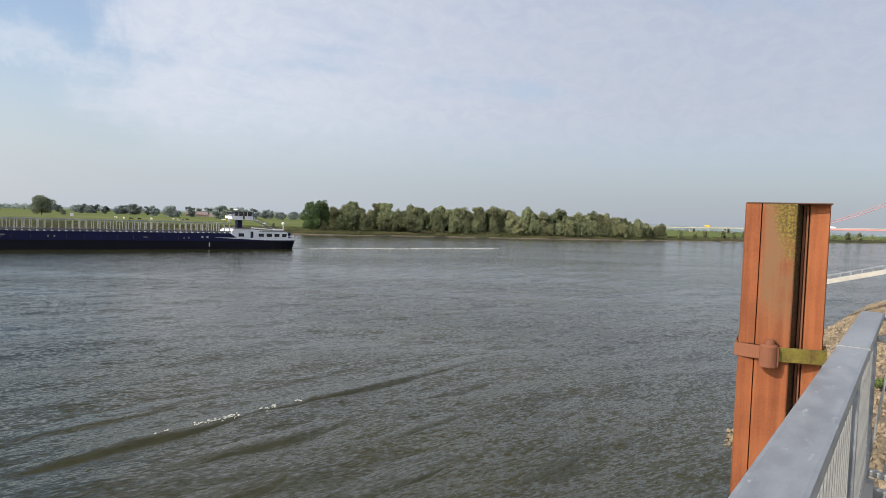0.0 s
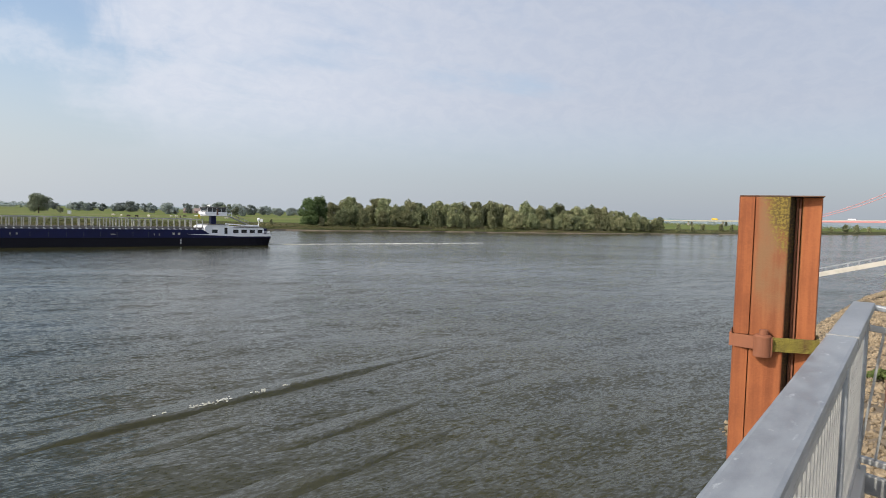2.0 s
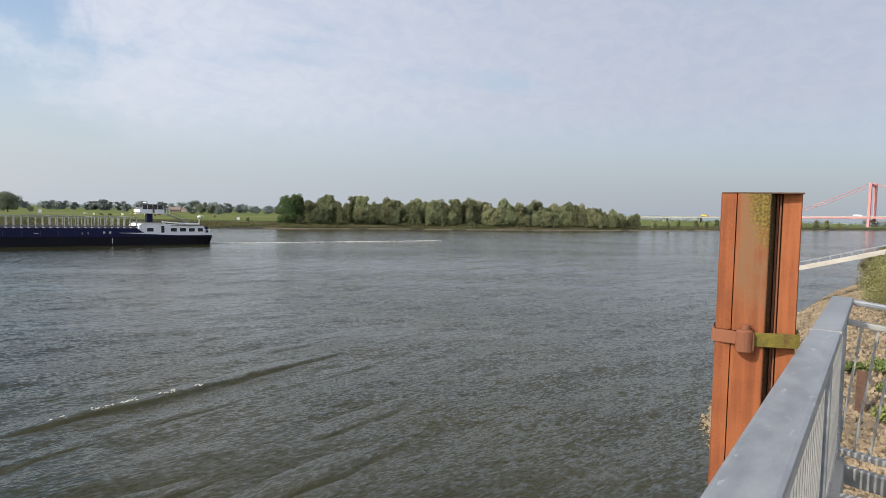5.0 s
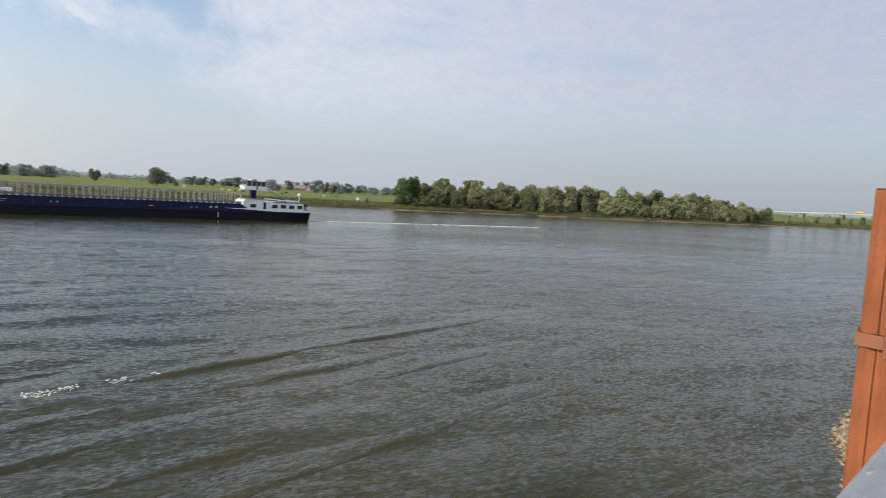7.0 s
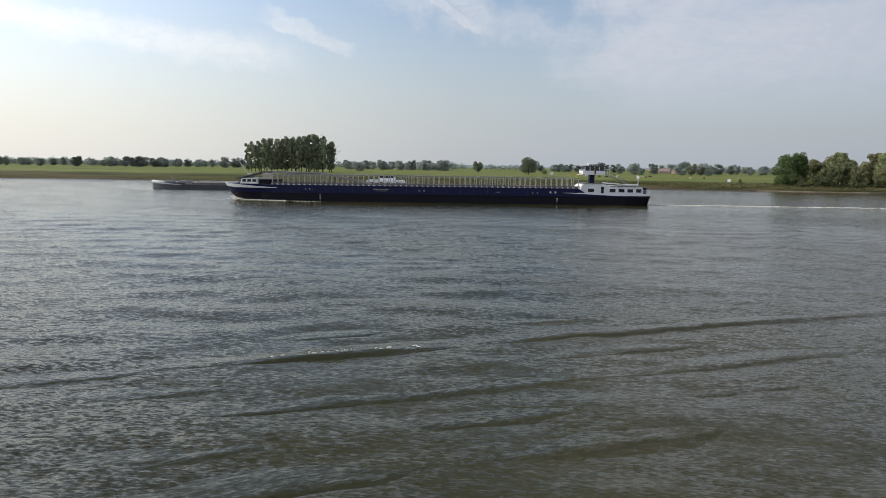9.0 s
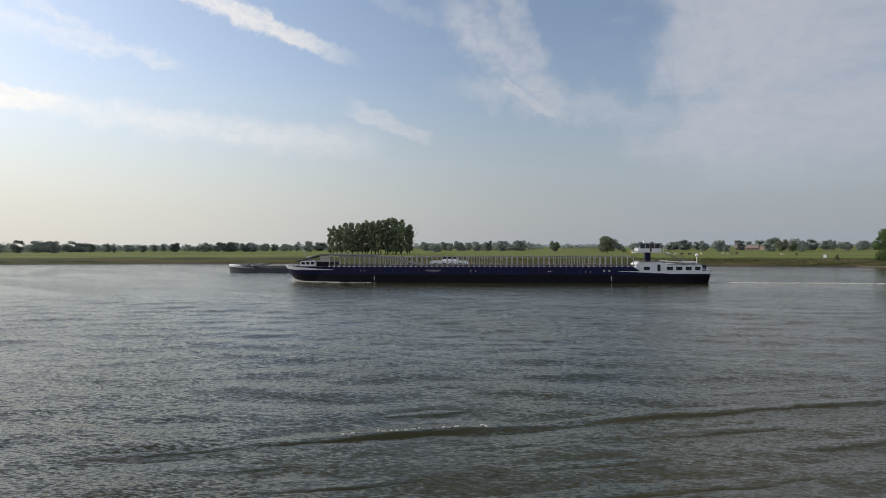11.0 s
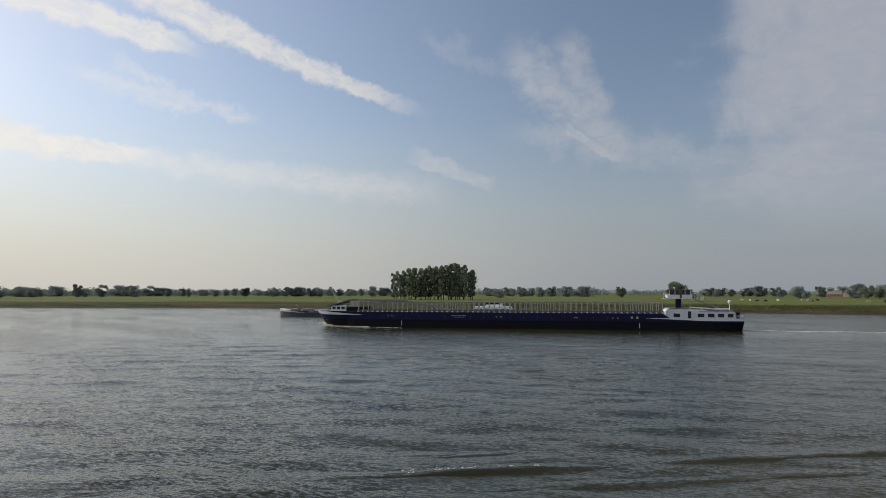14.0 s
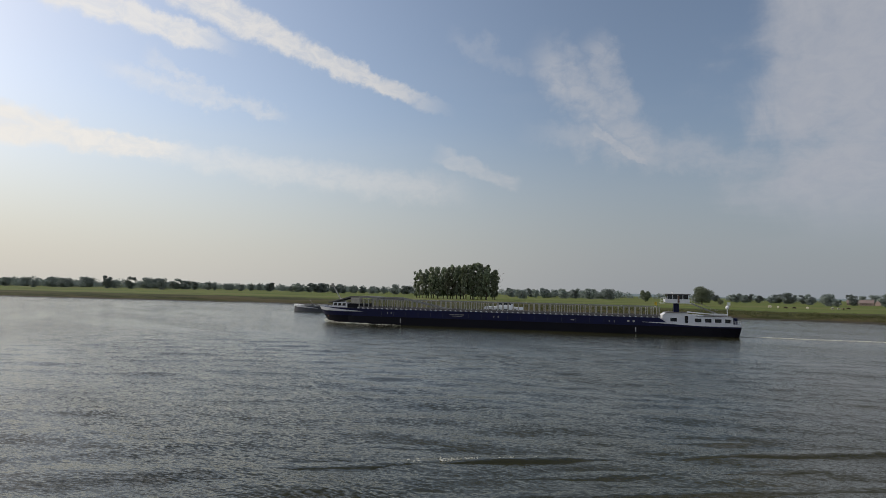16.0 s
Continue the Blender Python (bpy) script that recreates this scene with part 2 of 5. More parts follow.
M = {
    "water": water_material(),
    "wave": water_material(0.0, "wave_water"),
    "foam": surface("foam", (0.66, 0.66, 0.60), (0.42, 0.42, 0.35), 3.0, 0.9),
    "grass": meadow_material("meadow_grass", ((0.070, 0.098, 0.022), (0.132, 0.162, 0.042), (0.142, 0.140, 0.054))),
    "rough": meadow_material("rough_bank_grass", ((0.030, 0.036, 0.012), (0.068, 0.070, 0.026), (0.085, 0.070, 0.036)), 0.25),
    "fringe": foliage("bank_fringe_leaves", (0.07, 0.08, 0.03), (0.20, 0.19, 0.08), 0.1),
    "mud": surface("bank_soil", (0.022, 0.018, 0.012), (0.055, 0.044, 0.030), 0.35, 0.95, bump=0.4),
    "sand": surface("bank_sand", (0.08, 0.064, 0.045), (0.17, 0.135, 0.095), 0.25, 0.95),
    "stone": surface("riprap_stone", (0.11, 0.085, 0.055), (0.25, 0.195, 0.125), 3.0, 0.9, bump=0.5, random_hue=0.35),
    "bark": surface("bark", (0.055, 0.042, 0.03), (0.10, 0.08, 0.06), 3.0, 0.95, bump=0.5),
    # willow and poplar leaf colours are lifted to stand in for haze
    "willow": foliage("willow_leaves", (0.10, 0.135, 0.062), (0.40, 0.41, 0.21)),
    "poplar": foliage("poplar_leaves", (0.18, 0.225, 0.15), (0.38, 0.43, 0.28)),
    "dark": foliage("dark_poplar_leaves", (0.045, 0.080, 0.026), (0.17, 0.22, 0.085)),
    "oak": foliage("field_tree_leaves", (0.15, 0.185, 0.125), (0.30, 0.33, 0.22)),
    # distant haze is put into these two leaf colours
    "far": foliage("haze_tinted_wood_leaves", (0.20, 0.25, 0.235), (0.30, 0.34, 0.31), 0.02),
    "bush": foliage("bank_willow_leaves", (0.11, 0.12, 0.040), (0.34, 0.32, 0.13), 0.8),
    "weed": foliage("weed_leaves", (0.13, 0.18, 0.045), (0.25, 0.32, 0.09), 2.0),
    "rust": surface("rusty_steel", (0.17, 0.062, 0.030), (0.27, 0.102, 0.050), 2.2, 0.82, bump=0.25, bump_scale=40, stains=((0.20, 0.085, 0.045), 1.1, 0.60), stretch=(1, 1, 0.22)),
    "moss": surface("mossy_steel", (0.11, 0.085, 0.018), (0.22, 0.18, 0.03), 9.0, 0.95, bump=0.6, bump_scale=60, stains=((0.10, 0.055, 0.02), 3.0, 0.55)),
    "galv": surface("galvanised_steel", (0.20, 0.215, 0.23), (0.315, 0.335, 0.35), 16.0, 0.42, metal=0.35, bump=0.10, bump_scale=70, stains=((0.46, 0.48, 0.49), 26.0, 0.60), stretch=(0.4, 1, 1)),
    "galv_dull": surface("dull_galvanised_steel", (0.25, 0.255, 0.25), (0.38, 0.375, 0.355), 11.0, 0.55, metal=0.4, bump=0.08, bump_scale=90),
    "navy": surface("navy_hull_paint", (0.005, 0.007, 0.040), (0.007, 0.010, 0.058), 0.5, 0.45, stains=((0.016, 0.017, 0.05), 0.5, 0.68), spec=0.25),
    "black": surface("black_hull_paint", (0.004, 0.004, 0.009), (0.008, 0.008, 0.014), 0.6, 0.6, stains=((0.020, 0.017, 0.016), 0.7, 0.68), spec=0.2),
    "slate": surface("slate_hull_paint", (0.03, 0.036, 0.05), (0.05, 0.056, 0.07), 0.6, 0.5, stains=((0.08, 0.06, 0.05), 0.6, 0.66)),
    "white": surface("white_ship_paint", (0.72, 0.74, 0.76), (0.82, 0.83, 0.84), 0.7, 0.4, stains=((0.55, 0.52, 0.47), 0.9, 0.72)),
    "frame": surface("grey_frame_paint", (0.22, 0.22, 0.205), (0.33, 0.32, 0.30), 1.2, 0.6, stains=((0.25, 0.16, 0.10), 1.5, 0.66)),
    "post": surface("pale_frame_paint", (0.40, 0.39, 0.35), (0.54, 0.52, 0.47), 1.2, 0.55, stains=((0.28, 0.19, 0.12), 1.5, 0.64)),
    "deck": surface("ship_deck_paint", (0.10, 0.10, 0.10), (0.17, 0.16, 0.15), 0.8, 0.8),
    "glass": surface("dark_window_glass", (0.012, 0.016, 0.02), (0.02, 0.028, 0.034), 1.0, 0.08, spec=0.8),
    "yellow": surface("yellow_cloth", (0.55, 0.38, 0.03), (0.62, 0.45, 0.05), 3.0, 0.8),
    "red": surface("red_bridge_paint", (0.52, 0.22, 0.22), (0.58, 0.26, 0.25), 0.2, 0.7),
    "concrete": surface("concrete", (0.34, 0.33, 0.30), (0.45, 0.435, 0.40), 0.5, 0.85),
    "beige": surface("weathered_concrete", (0.30, 0.29, 0.24), (0.40, 0.38, 0.31), 0.3, 0.9),
    "cargo": surface("bulk_cargo", (0.022, 0.019, 0.014), (0.045, 0.037, 0.026), 0.8, 0.95, bump=0.5),
    "old_rust": surface("old_brown_rust", (0.085, 0.05, 0.036), (0.17, 0.095, 0.062), 5.0, 0.92, bump=0.4),
    "pale": surface("pale_gangway_paint", (0.38, 0.355, 0.30), (0.50, 0.47, 0.41), 1.0, 0.7),
    "roof": surface("red_roof_tiles", (0.20, 0.15, 0.14), (0.25, 0.19, 0.175), 2.0, 0.9),
    # field-tree leaves again, paled and blued to stand in for haze
    "mid": foliage("haze_tinted_tree_leaves", (0.19, 0.235, 0.225), (0.33, 0.37, 0.34)),
    "brick": surface("brick_wall", (0.20, 0.15, 0.13), (0.26, 0.20, 0.175), 2.0, 0.9),
    "hide": surface("pale_cow_hide", (0.62, 0.57, 0.48), (0.72, 0.68, 0.6), 1.0, 0.9),
    "hide_dark": surface("dark_cow_hide", (0.05, 0.035, 0.03), (0.09, 0.06, 0.05), 1.0, 0.9),
    # the blue-grey base colour holds the haze in front of the hills
    "hill": surface("haze_tinted_hills", (0.15, 0.20, 0.22), (0.20, 0.245, 0.255), 0.004, 1.0),
    "twig": surface("twig_bark", (0.12, 0.085, 0.05), (0.18, 0.13, 0.08), 6.0, 0.9),
    "black_plastic": surface("black_plastic", (0.015, 0.015, 0.017), (0.025, 0.025, 0.028), 8.0, 0.5),
}


# ---- mesh helpers ----
def link_mesh(name, bm, material, parent=None, label="", smooth=False):
    me = bpy.data.meshes.new(name)
    bm.to_mesh(me)
    bm.free()
    me.materials.append(M[material])
    if smooth:
        me.polygons.foreach_set("use_smooth", [True] * len(me.polygons))
    ob = new(name, me)
    if parent:
        ob.parent = parent
    if label:
        tagged(ob, label)
    return ob


part = link_mesh


def raw_mesh(name, verts, faces, material, parent=None, smooth=False):
    me = bpy.data.meshes.new(name)
    me.from_pydata([tuple(v) for v in verts], [], [tuple(f) for f in faces])
    me.update()
    me.materials.append(M[material])
    if smooth:
        me.polygons.foreach_set("use_smooth", [True] * len(me.polygons))
    ob = new(name, me)
    if parent:
        ob.parent = parent
    return ob


def box(bm, x0, y0, z0, x1, y1, z1, bevel=0.0):
    m = Matrix.LocRotScale(((x0 + x1) / 2, (y0 + y1) / 2, (z0 + z1) / 2), None, (x1 - x0, y1 - y0, z1 - z0))
    made = bmesh.ops.create_cube(bm, size=1.0, matrix=m)
    if bevel:
        edges = list({e for v in made["verts"] for e in v.link_edges})
        bmesh.ops.bevel(bm, geom=edges, offset=bevel, segments=2, affect="EDGES", profile=0.6)
    return bm


def boxed(*dims, bevel=0.0):
    return box(bmesh.new(), *dims, bevel=bevel)


def bar(bm, a, b, r, r2=None, seg=8):
    """A round bar from a to b."""
    a, b = Vector(a), Vector(b)
    d = b - a
    m = Matrix.Translation((a + b) / 2) @ d.to_track_quat("Z", "Y").to_matrix().to_4x4()
    bmesh.ops.create_cone(bm, cap_ends=True, segments=seg, radius1=r, radius2=r if r2 is None else r2, depth=d.length, matrix=m)
    return bm


def beam(bm, a, b, w, h):
    """A squared bar from a to b, w wide and h high."""
    a, b = Vector(a), Vector(b)
    d = b - a
    side = Vector((0, 0, 1)).cross(d)
    side = side.normalized() if side.length > 1e-6 else Vector((1, 0, 0))
    up = d.cross(side).normalized()
    vs = [bm.verts.new(p + side * w / 2 * i + up * h / 2 * j) for p in (a, b) for i, j in ((-1, -1), (1, -1), (1, 1), (-1, 1))]
    for f in ((3, 2, 1, 0), (4, 5, 6, 7), (0, 1, 5, 4), (1, 2, 6, 5), (2, 3, 7, 6), (3, 0, 4, 7)):
        bm.faces.new([vs[i] for i in f])
    return bm


def prism(bm, outline, z0, z1):
    """An upright solid over an outline in x and y."""
    lo = [bm.verts.new((x, y, z0)) for x, y in outline]
    hi = [bm.verts.new((x, y, z1)) for x, y in outline]
    k = len(outline)
    bm.faces.new(lo[::-1])
    bm.faces.new(hi)
    for i in range(k):
        bm.faces.new((lo[i], lo[(i + 1) % k], hi[(i + 1) % k], hi[i]))
    return bm


def side_prism(bm, outline, y0, y1):
    """A solid over an outline in x and z, from y0 to y1."""
    a = [bm.verts.new((x, y0, z)) for x, z in outline]
    b = [bm.verts.new((x, y1, z)) for x, z in outline]
    k = len(outline)
    bm.faces.new(a)
    bm.faces.new(b[::-1])
    for i in range(k):
        bm.faces.new((a[(i + 1) % k], a[i], b[i], b[(i + 1) % k]))
    bmesh.ops.recalc_face_normals(bm, faces=bm.faces)
    return bm


def thing(name, label, category, m=None, group="", kind=""):
    ob = new(name)
    ob.empty_display_size = 0.3
    if m is not None:
        ob.matrix_basis = m
    return tagged(ob, label, category, group, kind)


# ---- the river's plan: u runs along the river (upstream), n across it to the far bank ----
RU, RN = Vector((-0.799, -0.6012, 0)), Vector((-0.6012, 0.799, 0))


def river(u, n, z=0.0):
    return RU * u + RN * n + Vector((0, 0, z))


def polar(az, dist, z=0.0):
    a = radians(az)
    return Vector((-math.sin(a) * dist, math.cos(a) * dist, z))


SHORE = [(-6000, -4200), (-2500, -1480), (-1200, -510), (-479, 30), (-390, 132), (-260, 216), (-135, 293), (-61, 322), (-29, 349), (77, 408), (200, 500), (270, 552), (600, 822), (1200, 1190), (2600, 2150), (6000, 4500)]
_sx, _sy = [p[0] for p in SHORE], [p[1] for p in SHORE]


def shore_y(x):
    return float(np.interp(x, _sx, _sy))


def river_water():
    """One sheet, fine near the quay and coarser outwards, with low crossing waves."""
    def steps(lo, hi, fine, reach, grow):
        a = list(np.arange(lo, hi + fine, fine))
        d = fine
        while a[-1] < reach:
            d *= grow
            a.append(a[-1] + d)
        return a
    up = steps(0, 110, 0.55, 7000, 1.16)
    us = np.array([-v for v in up[:0:-1]] + up)
    ns = np.array([-60, -30, -12] + steps(-4, 120, 0.5, 7000, 1.16))
    uu, nn = np.meshgrid(us, ns, indexing="ij")
    fade = np.clip((135 - np.abs(uu)) / 40, 0, 1) * np.clip((140 - nn) / 50, 0, 1) * np.clip((nn + 4) / 6, 0, 1)
    rng = np.random.default_rng(5)
    zz = np.zeros_like(uu)
    for i in range(26):
        length = 1.5 * 1.12 ** i * (0.8 + 0.4 * rng.random())
        if length > 12:
            length = 2 + 5 * rng.random()
        ang = rng.normal(1.35, 0.42)
        k = 2 * math.pi / length
        ph = k * (uu * math.cos(ang) + nn * math.sin(ang)) + rng.random() * 6.28
        zz += 0.0046 * length ** 0.62 * (np.sin(ph) + 0.28 * np.sin(2 * ph + 0.6))
    zz *= fade
    pts = np.empty((uu.size, 3))
    pts[:, 0] = (RU.x * uu + RN.x * nn).ravel()
    pts[:, 1] = (RU.y * uu + RN.y * nn).ravel()
    pts[:, 2] = zz.ravel()
    a, b = uu.shape
    idx = np.arange(a * b).reshape(a, b)
    faces = np.stack([idx[:-1, :-1], idx[:-1, 1:], idx[1:, 1:], idx[1:, :-1]], -1).reshape(-1, 4)
    me = bpy.data.meshes.new("water")
    me.vertices.add(len(pts))
    me.vertices.foreach_set("co", pts.ravel())
    me.loops.add(faces.size)
    me.loops.foreach_set("vertex_index", faces.ravel().astype(np.int32))
    me.polygons.add(len(faces))
    me.polygons.foreach_set("loop_start", np.arange(0, faces.size, 4, dtype=np.int32))
    me.update(calc_edges=True)
    me.validate()
    me.polygons.foreach_set("use_smooth", [True] * len(me.polygons))
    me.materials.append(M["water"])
    if me.polygons[0].normal.z < 0:
        me.flip_normals()
    return tagged(new("water", me), "grey-brown rippled river water under a hazy sky", "water", kind="structure")


water = river_water()


def far_land():
    """The far bank, from the river bed up a stony edge to the meadow and on to the horizon."""
    xs = np.concatenate([np.linspace(-6000, -700, 18)[:-1], np.arange(-700, 900, 8.0), np.linspace(900, 6000, 18)])
    offs = [-8, 0.0, 0.8, 1.8, 3.2, 8, 22, 40, 70, 120, 200, 320, 500, 800, 1300, 2200, 4500]
    zs = [-2, -0.15, 0.25, 0.55, 1.0, 2.0, 2.9, 3.3, 3.5, 3.6, 3.6, 3.6, 3.6, 3.7, 3.8, 4.0, 4.0]
    verts, faces = [], []
    noise.seed_set(4)
    for x in xs:
        y0 = shore_y(x)
        wob = 2.6 * noise.noise((x * 0.05, 1.3, 0)) + 1.2 * noise.noise((x * 0.21, 4.1, 0)) if abs(x) < 900 else 0
        for o, z in zip(offs, zs):
            p = Vector((x, y0, 0)) + RN * (o + wob)
            if 0 < o < 300 and abs(x) < 900:
                z += 0.35 * noise.noise((p.x * 0.03, p.y * 0.03, 7)) * min(o / 6, 1) + 0.3 * noise.noise((p.x * 0.2, p.y * 0.2, 2)) * (1 if o < 13 else 0.2)
            verts.append((p.x, p.y, z))
    k = len(offs)
    bank, land = [], []
    for i in range(len(xs) - 1):
        for j in range(k - 1):
            q = (i * k + j, (i + 1) * k + j, (i + 1) * k + j + 1, i * k + j + 1)
            (bank if j < 3 else land).append(q)
    me = bpy.data.meshes.new("ground")
    me.from_pydata(verts, [], bank + land)
    me.materials.append(M["mud"])
    me.materials.append(M["grass"])
    me.materials.append(M["sand"])
    me.materials.append(M["rough"])
    mats = []
    for q in bank:
        x = verts[q[0]][0]
        mats.append(2 if x > -80 and noise.noise((x * 0.07, 0, 0)) > -0.25 else 0)
    me.polygons.foreach_set("material_index", mats + [3 if q[0] % k < 7 else 1 for q in land])
    me.polygons.foreach_set("use_smooth", [True] * len(me.polygons))
    me.update()
    return tagged(new("ground", me), "flat green river meadow with a low earthy bank", "ground", kind="structure")


far_land()


def hills():
    rng = random.Random(3)
    for name, az0, az1, dist, high in (("backdrop", -60, 100, 4300, 17), ("backdrop", -34, -6, 4000, 34)):
        bm = bmesh.new()
        rows = []
        for i in range(161):
            az = az0 + (az1 - az0) * i / 160
            edge = min(1, min(i, 160 - i) / 25)
            top = 4 + edge * high * (0.7 + 0.5 * noise.noise((az * 0.12, dist, 0)) + 0.12 * noise.noise((az * 1.3, dist, 0)))
            rows.append([bm.verts.new(polar(az, dist, 3)), bm.verts.new(polar(az, dist + 40, top)), bm.verts.new(polar(az, dist + 400, 3))])
        for a, b in zip(rows, rows[1:]):
            for j in range(2):
                bm.faces.new((a[j], b[j], b[j + 1], a[j + 1]))
        tagged(link_mesh(name, bm, "hill", smooth=True), "low wooded hills on the horizon, tinted blue for haze", "hills", kind="structure")


hills()


# ---- the near bank: s runs along the quay railing, o outwards to the water ----
QA, QL, Q0 = Vector((0.596, 0.803, 0)), Vector((-0.803, 0.596, 0)), Vector((0.593, 1.285, 0))
QUAY = Matrix(((QA.x, QL.x, 0, Q0.x), (QA.y, QL.y, 0, Q0.y), (0, 0, 1, 0), (0, 0, 0, 1)))
DECK = 7.72


def quay(s, o, z=0.0):
    return Q0 + QA * s + QL * o + Vector((0, 0, z))


def edge_o(s):
    """How far out the near water's edge lies."""
    return float(np.interp(s, [-200, 0, 12, 20, 26, 31, 36, 70, 102, 125, 155, 250, 600, 6000], [0.3, 0.3, 0.75, 3.2, 4.8, 6.2, 6.0, 6.3, 4.2, 0, -5, -25, -90, -500]))


def bank_z(s, o):
    d = edge_o(s) - o
    return float(np.interp(d, [-6, 0, 14, 20, 400], [-2.4, 0.0, 6.4, 7.2, 7.6])) + 0.12 * noise.noise((s * 0.4, o * 0.4, 3))


def near_bank():
    ss = np.concatenate([np.linspace(-6000, -60, 12)[:-1], np.arange(-60, 5, 4.0), np.arange(5, 70, 1.0), np.arange(70, 300, 10.0), np.linspace(300, 6000, 12)])
    ds = [-6, -3, -1, 0, 1, 2, 3, 4, 5, 6, 7, 8, 10, 12, 14, 17, 20, 30, 60, 150, 800, 4500]
    verts, faces = [], []
    for s in ss:
        for d in ds:
            o = edge_o(s) - d
            p = quay(s, o, bank_z(s, o) if d < 100 else 7.4)
            verts.append(p)
    k = len(ds)
    for i in range(len(ss) - 1):
        for j in range(k - 1):
            faces.append((i * k + j, i * k + j + 1, (i + 1) * k + j + 1, (i + 1) * k + j))
    ob = raw_mesh("ground", verts, faces, "sand", smooth=True)
    return tagged(ob, "steep earthy river bank under loose pale stones", "ground", kind="structure")


near_ground = near_bank()


def promenade():
    """The platform that the railing stands on, with its steel edge beam."""
    ob = tagged(link_mesh("pavement", box(boxed(-14, -9, 7.30, 3.45, 0.02, DECK, bevel=0.02), 3.45, -0.15, 7.30, 4.22, 0.02, DECK, bevel=0.01), "concrete"), "grey concrete platform behind a steel railing", "platform", kind="structure")
    ob.matrix_basis = QUAY
    wall = tagged(link_mesh("wall_quay", boxed(-14, -8.9, -1.0, 3.40, -0.15, 7.29), "concrete"), "plain concrete quay wall under the platform", "wall", kind="structure")
    wall.matrix_basis = QUAY


promenade()


def railing():
    top, sub, low = 8.95, 8.765, 7.80
    r = thing("railing", "galvanised steel railing with a broad flat handrail and upright bars", "railing", QUAY, group="promenade railing")
    for a, b in ((-9.0, 2.312), (2.322, 4.16)):
        bm = boxed(a, -0.145, top - 0.055, b, -0.005, top, bevel=0.014)
        part("handrail", bm, "galv", r, "flat handrail with pale scuffs")
    bm = boxed(-9.0, -0.105, sub - 0.02, 4.16, -0.055, sub + 0.012, bevel=0.005)
    part("upper_bar", bm, "galv_dull", r)
    bm = boxed(-9.0, -0.105, low - 0.02, 4.16, -0.055, low + 0.012, bevel=0.005)
    part("lower_bar", bm, "galv_dull", r)
    one = None
    for i in range(118):
        s = 4.02 - i * 0.11
        if one is None:
            bm = boxed(-0.008, -0.092, low, 0.008, -0.068, sub, bevel=0.003)
            one = part("baluster", bm, "galv_dull", r)
        else:
            ob = new("baluster", one.data)
            ob.parent = r
            ob.location = (s, 0, 0)
    one.location = (4.02, 0, 0)
    post = None
    for s in (4.12, 2.317, 0.4, -1.6, -3.6, -5.6):
        if post is None:
            post = part("post", boxed(-0.03, -0.115, DECK, 0.03, -0.045, top - 0.05, bevel=0.006), "galv", r)
            post.location = (s, 0, 0)
        else:
            ob = new("post", post.data)
            ob.parent = r
            ob.location = (s, 0, 0)
    bm = bmesh.new()
    box(bm, 2.312, -0.147, top - 0.057, 2.322, -0.003, top + 0.002)
    part("weld_seam", bm, "galv_dull", r, "bright welded joint in the handrail")

    # the railing that runs on down a ramp at right angles
    q = thing("railing", "galvanised steel railing of a sloping ramp with upright bars", "railing",
              QUAY @ pose(4.12, -0.13, 8.9, 0, 0, -90) @ pose(0, 0, 0, 0, 6.5, 0) @ pose(0, 0, -8.9), group="promenade railing")
    bm = bmesh.new()
    box(bm, 0.0, -0.03, top - 0.05, 6.0, 0.03, top - 0.01, bevel=0.012)
    part("handrail", bm, "galv", q)
    part("upper_bar", boxed(0.0, -0.025, sub - 0.02, 6.0, 0.03, sub + 0.022, bevel=0.008), "galv_dull", q)
    part("lower_bar", boxed(0.0, -0.03, low - 0.025, 6.0, 0.03, low + 0.02, bevel=0.008), "galv_dull", q)
    first = part("baluster", boxed(-0.009, -0.012, low, 0.009, 0.012, sub, bevel=0.003), "galv_dull", q)
    first.location = (0.095, 0, 0)
    for i in range(1, 56):
        ob = new("baluster", first.data)
        ob.parent = q
        ob.location = (0.095 + 0.102 * i, 0, 0)
    part("stringer", boxed(0.0, -0.03, low - 0.24, 6.0, 0.03, low - 0.10, bevel=0.01), "galv_dull", q)
    part("post", boxed(2.0, -0.03, low - 0.3, 2.06, 0.03, top - 0.05, bevel=0.006), "galv", q)


railing()


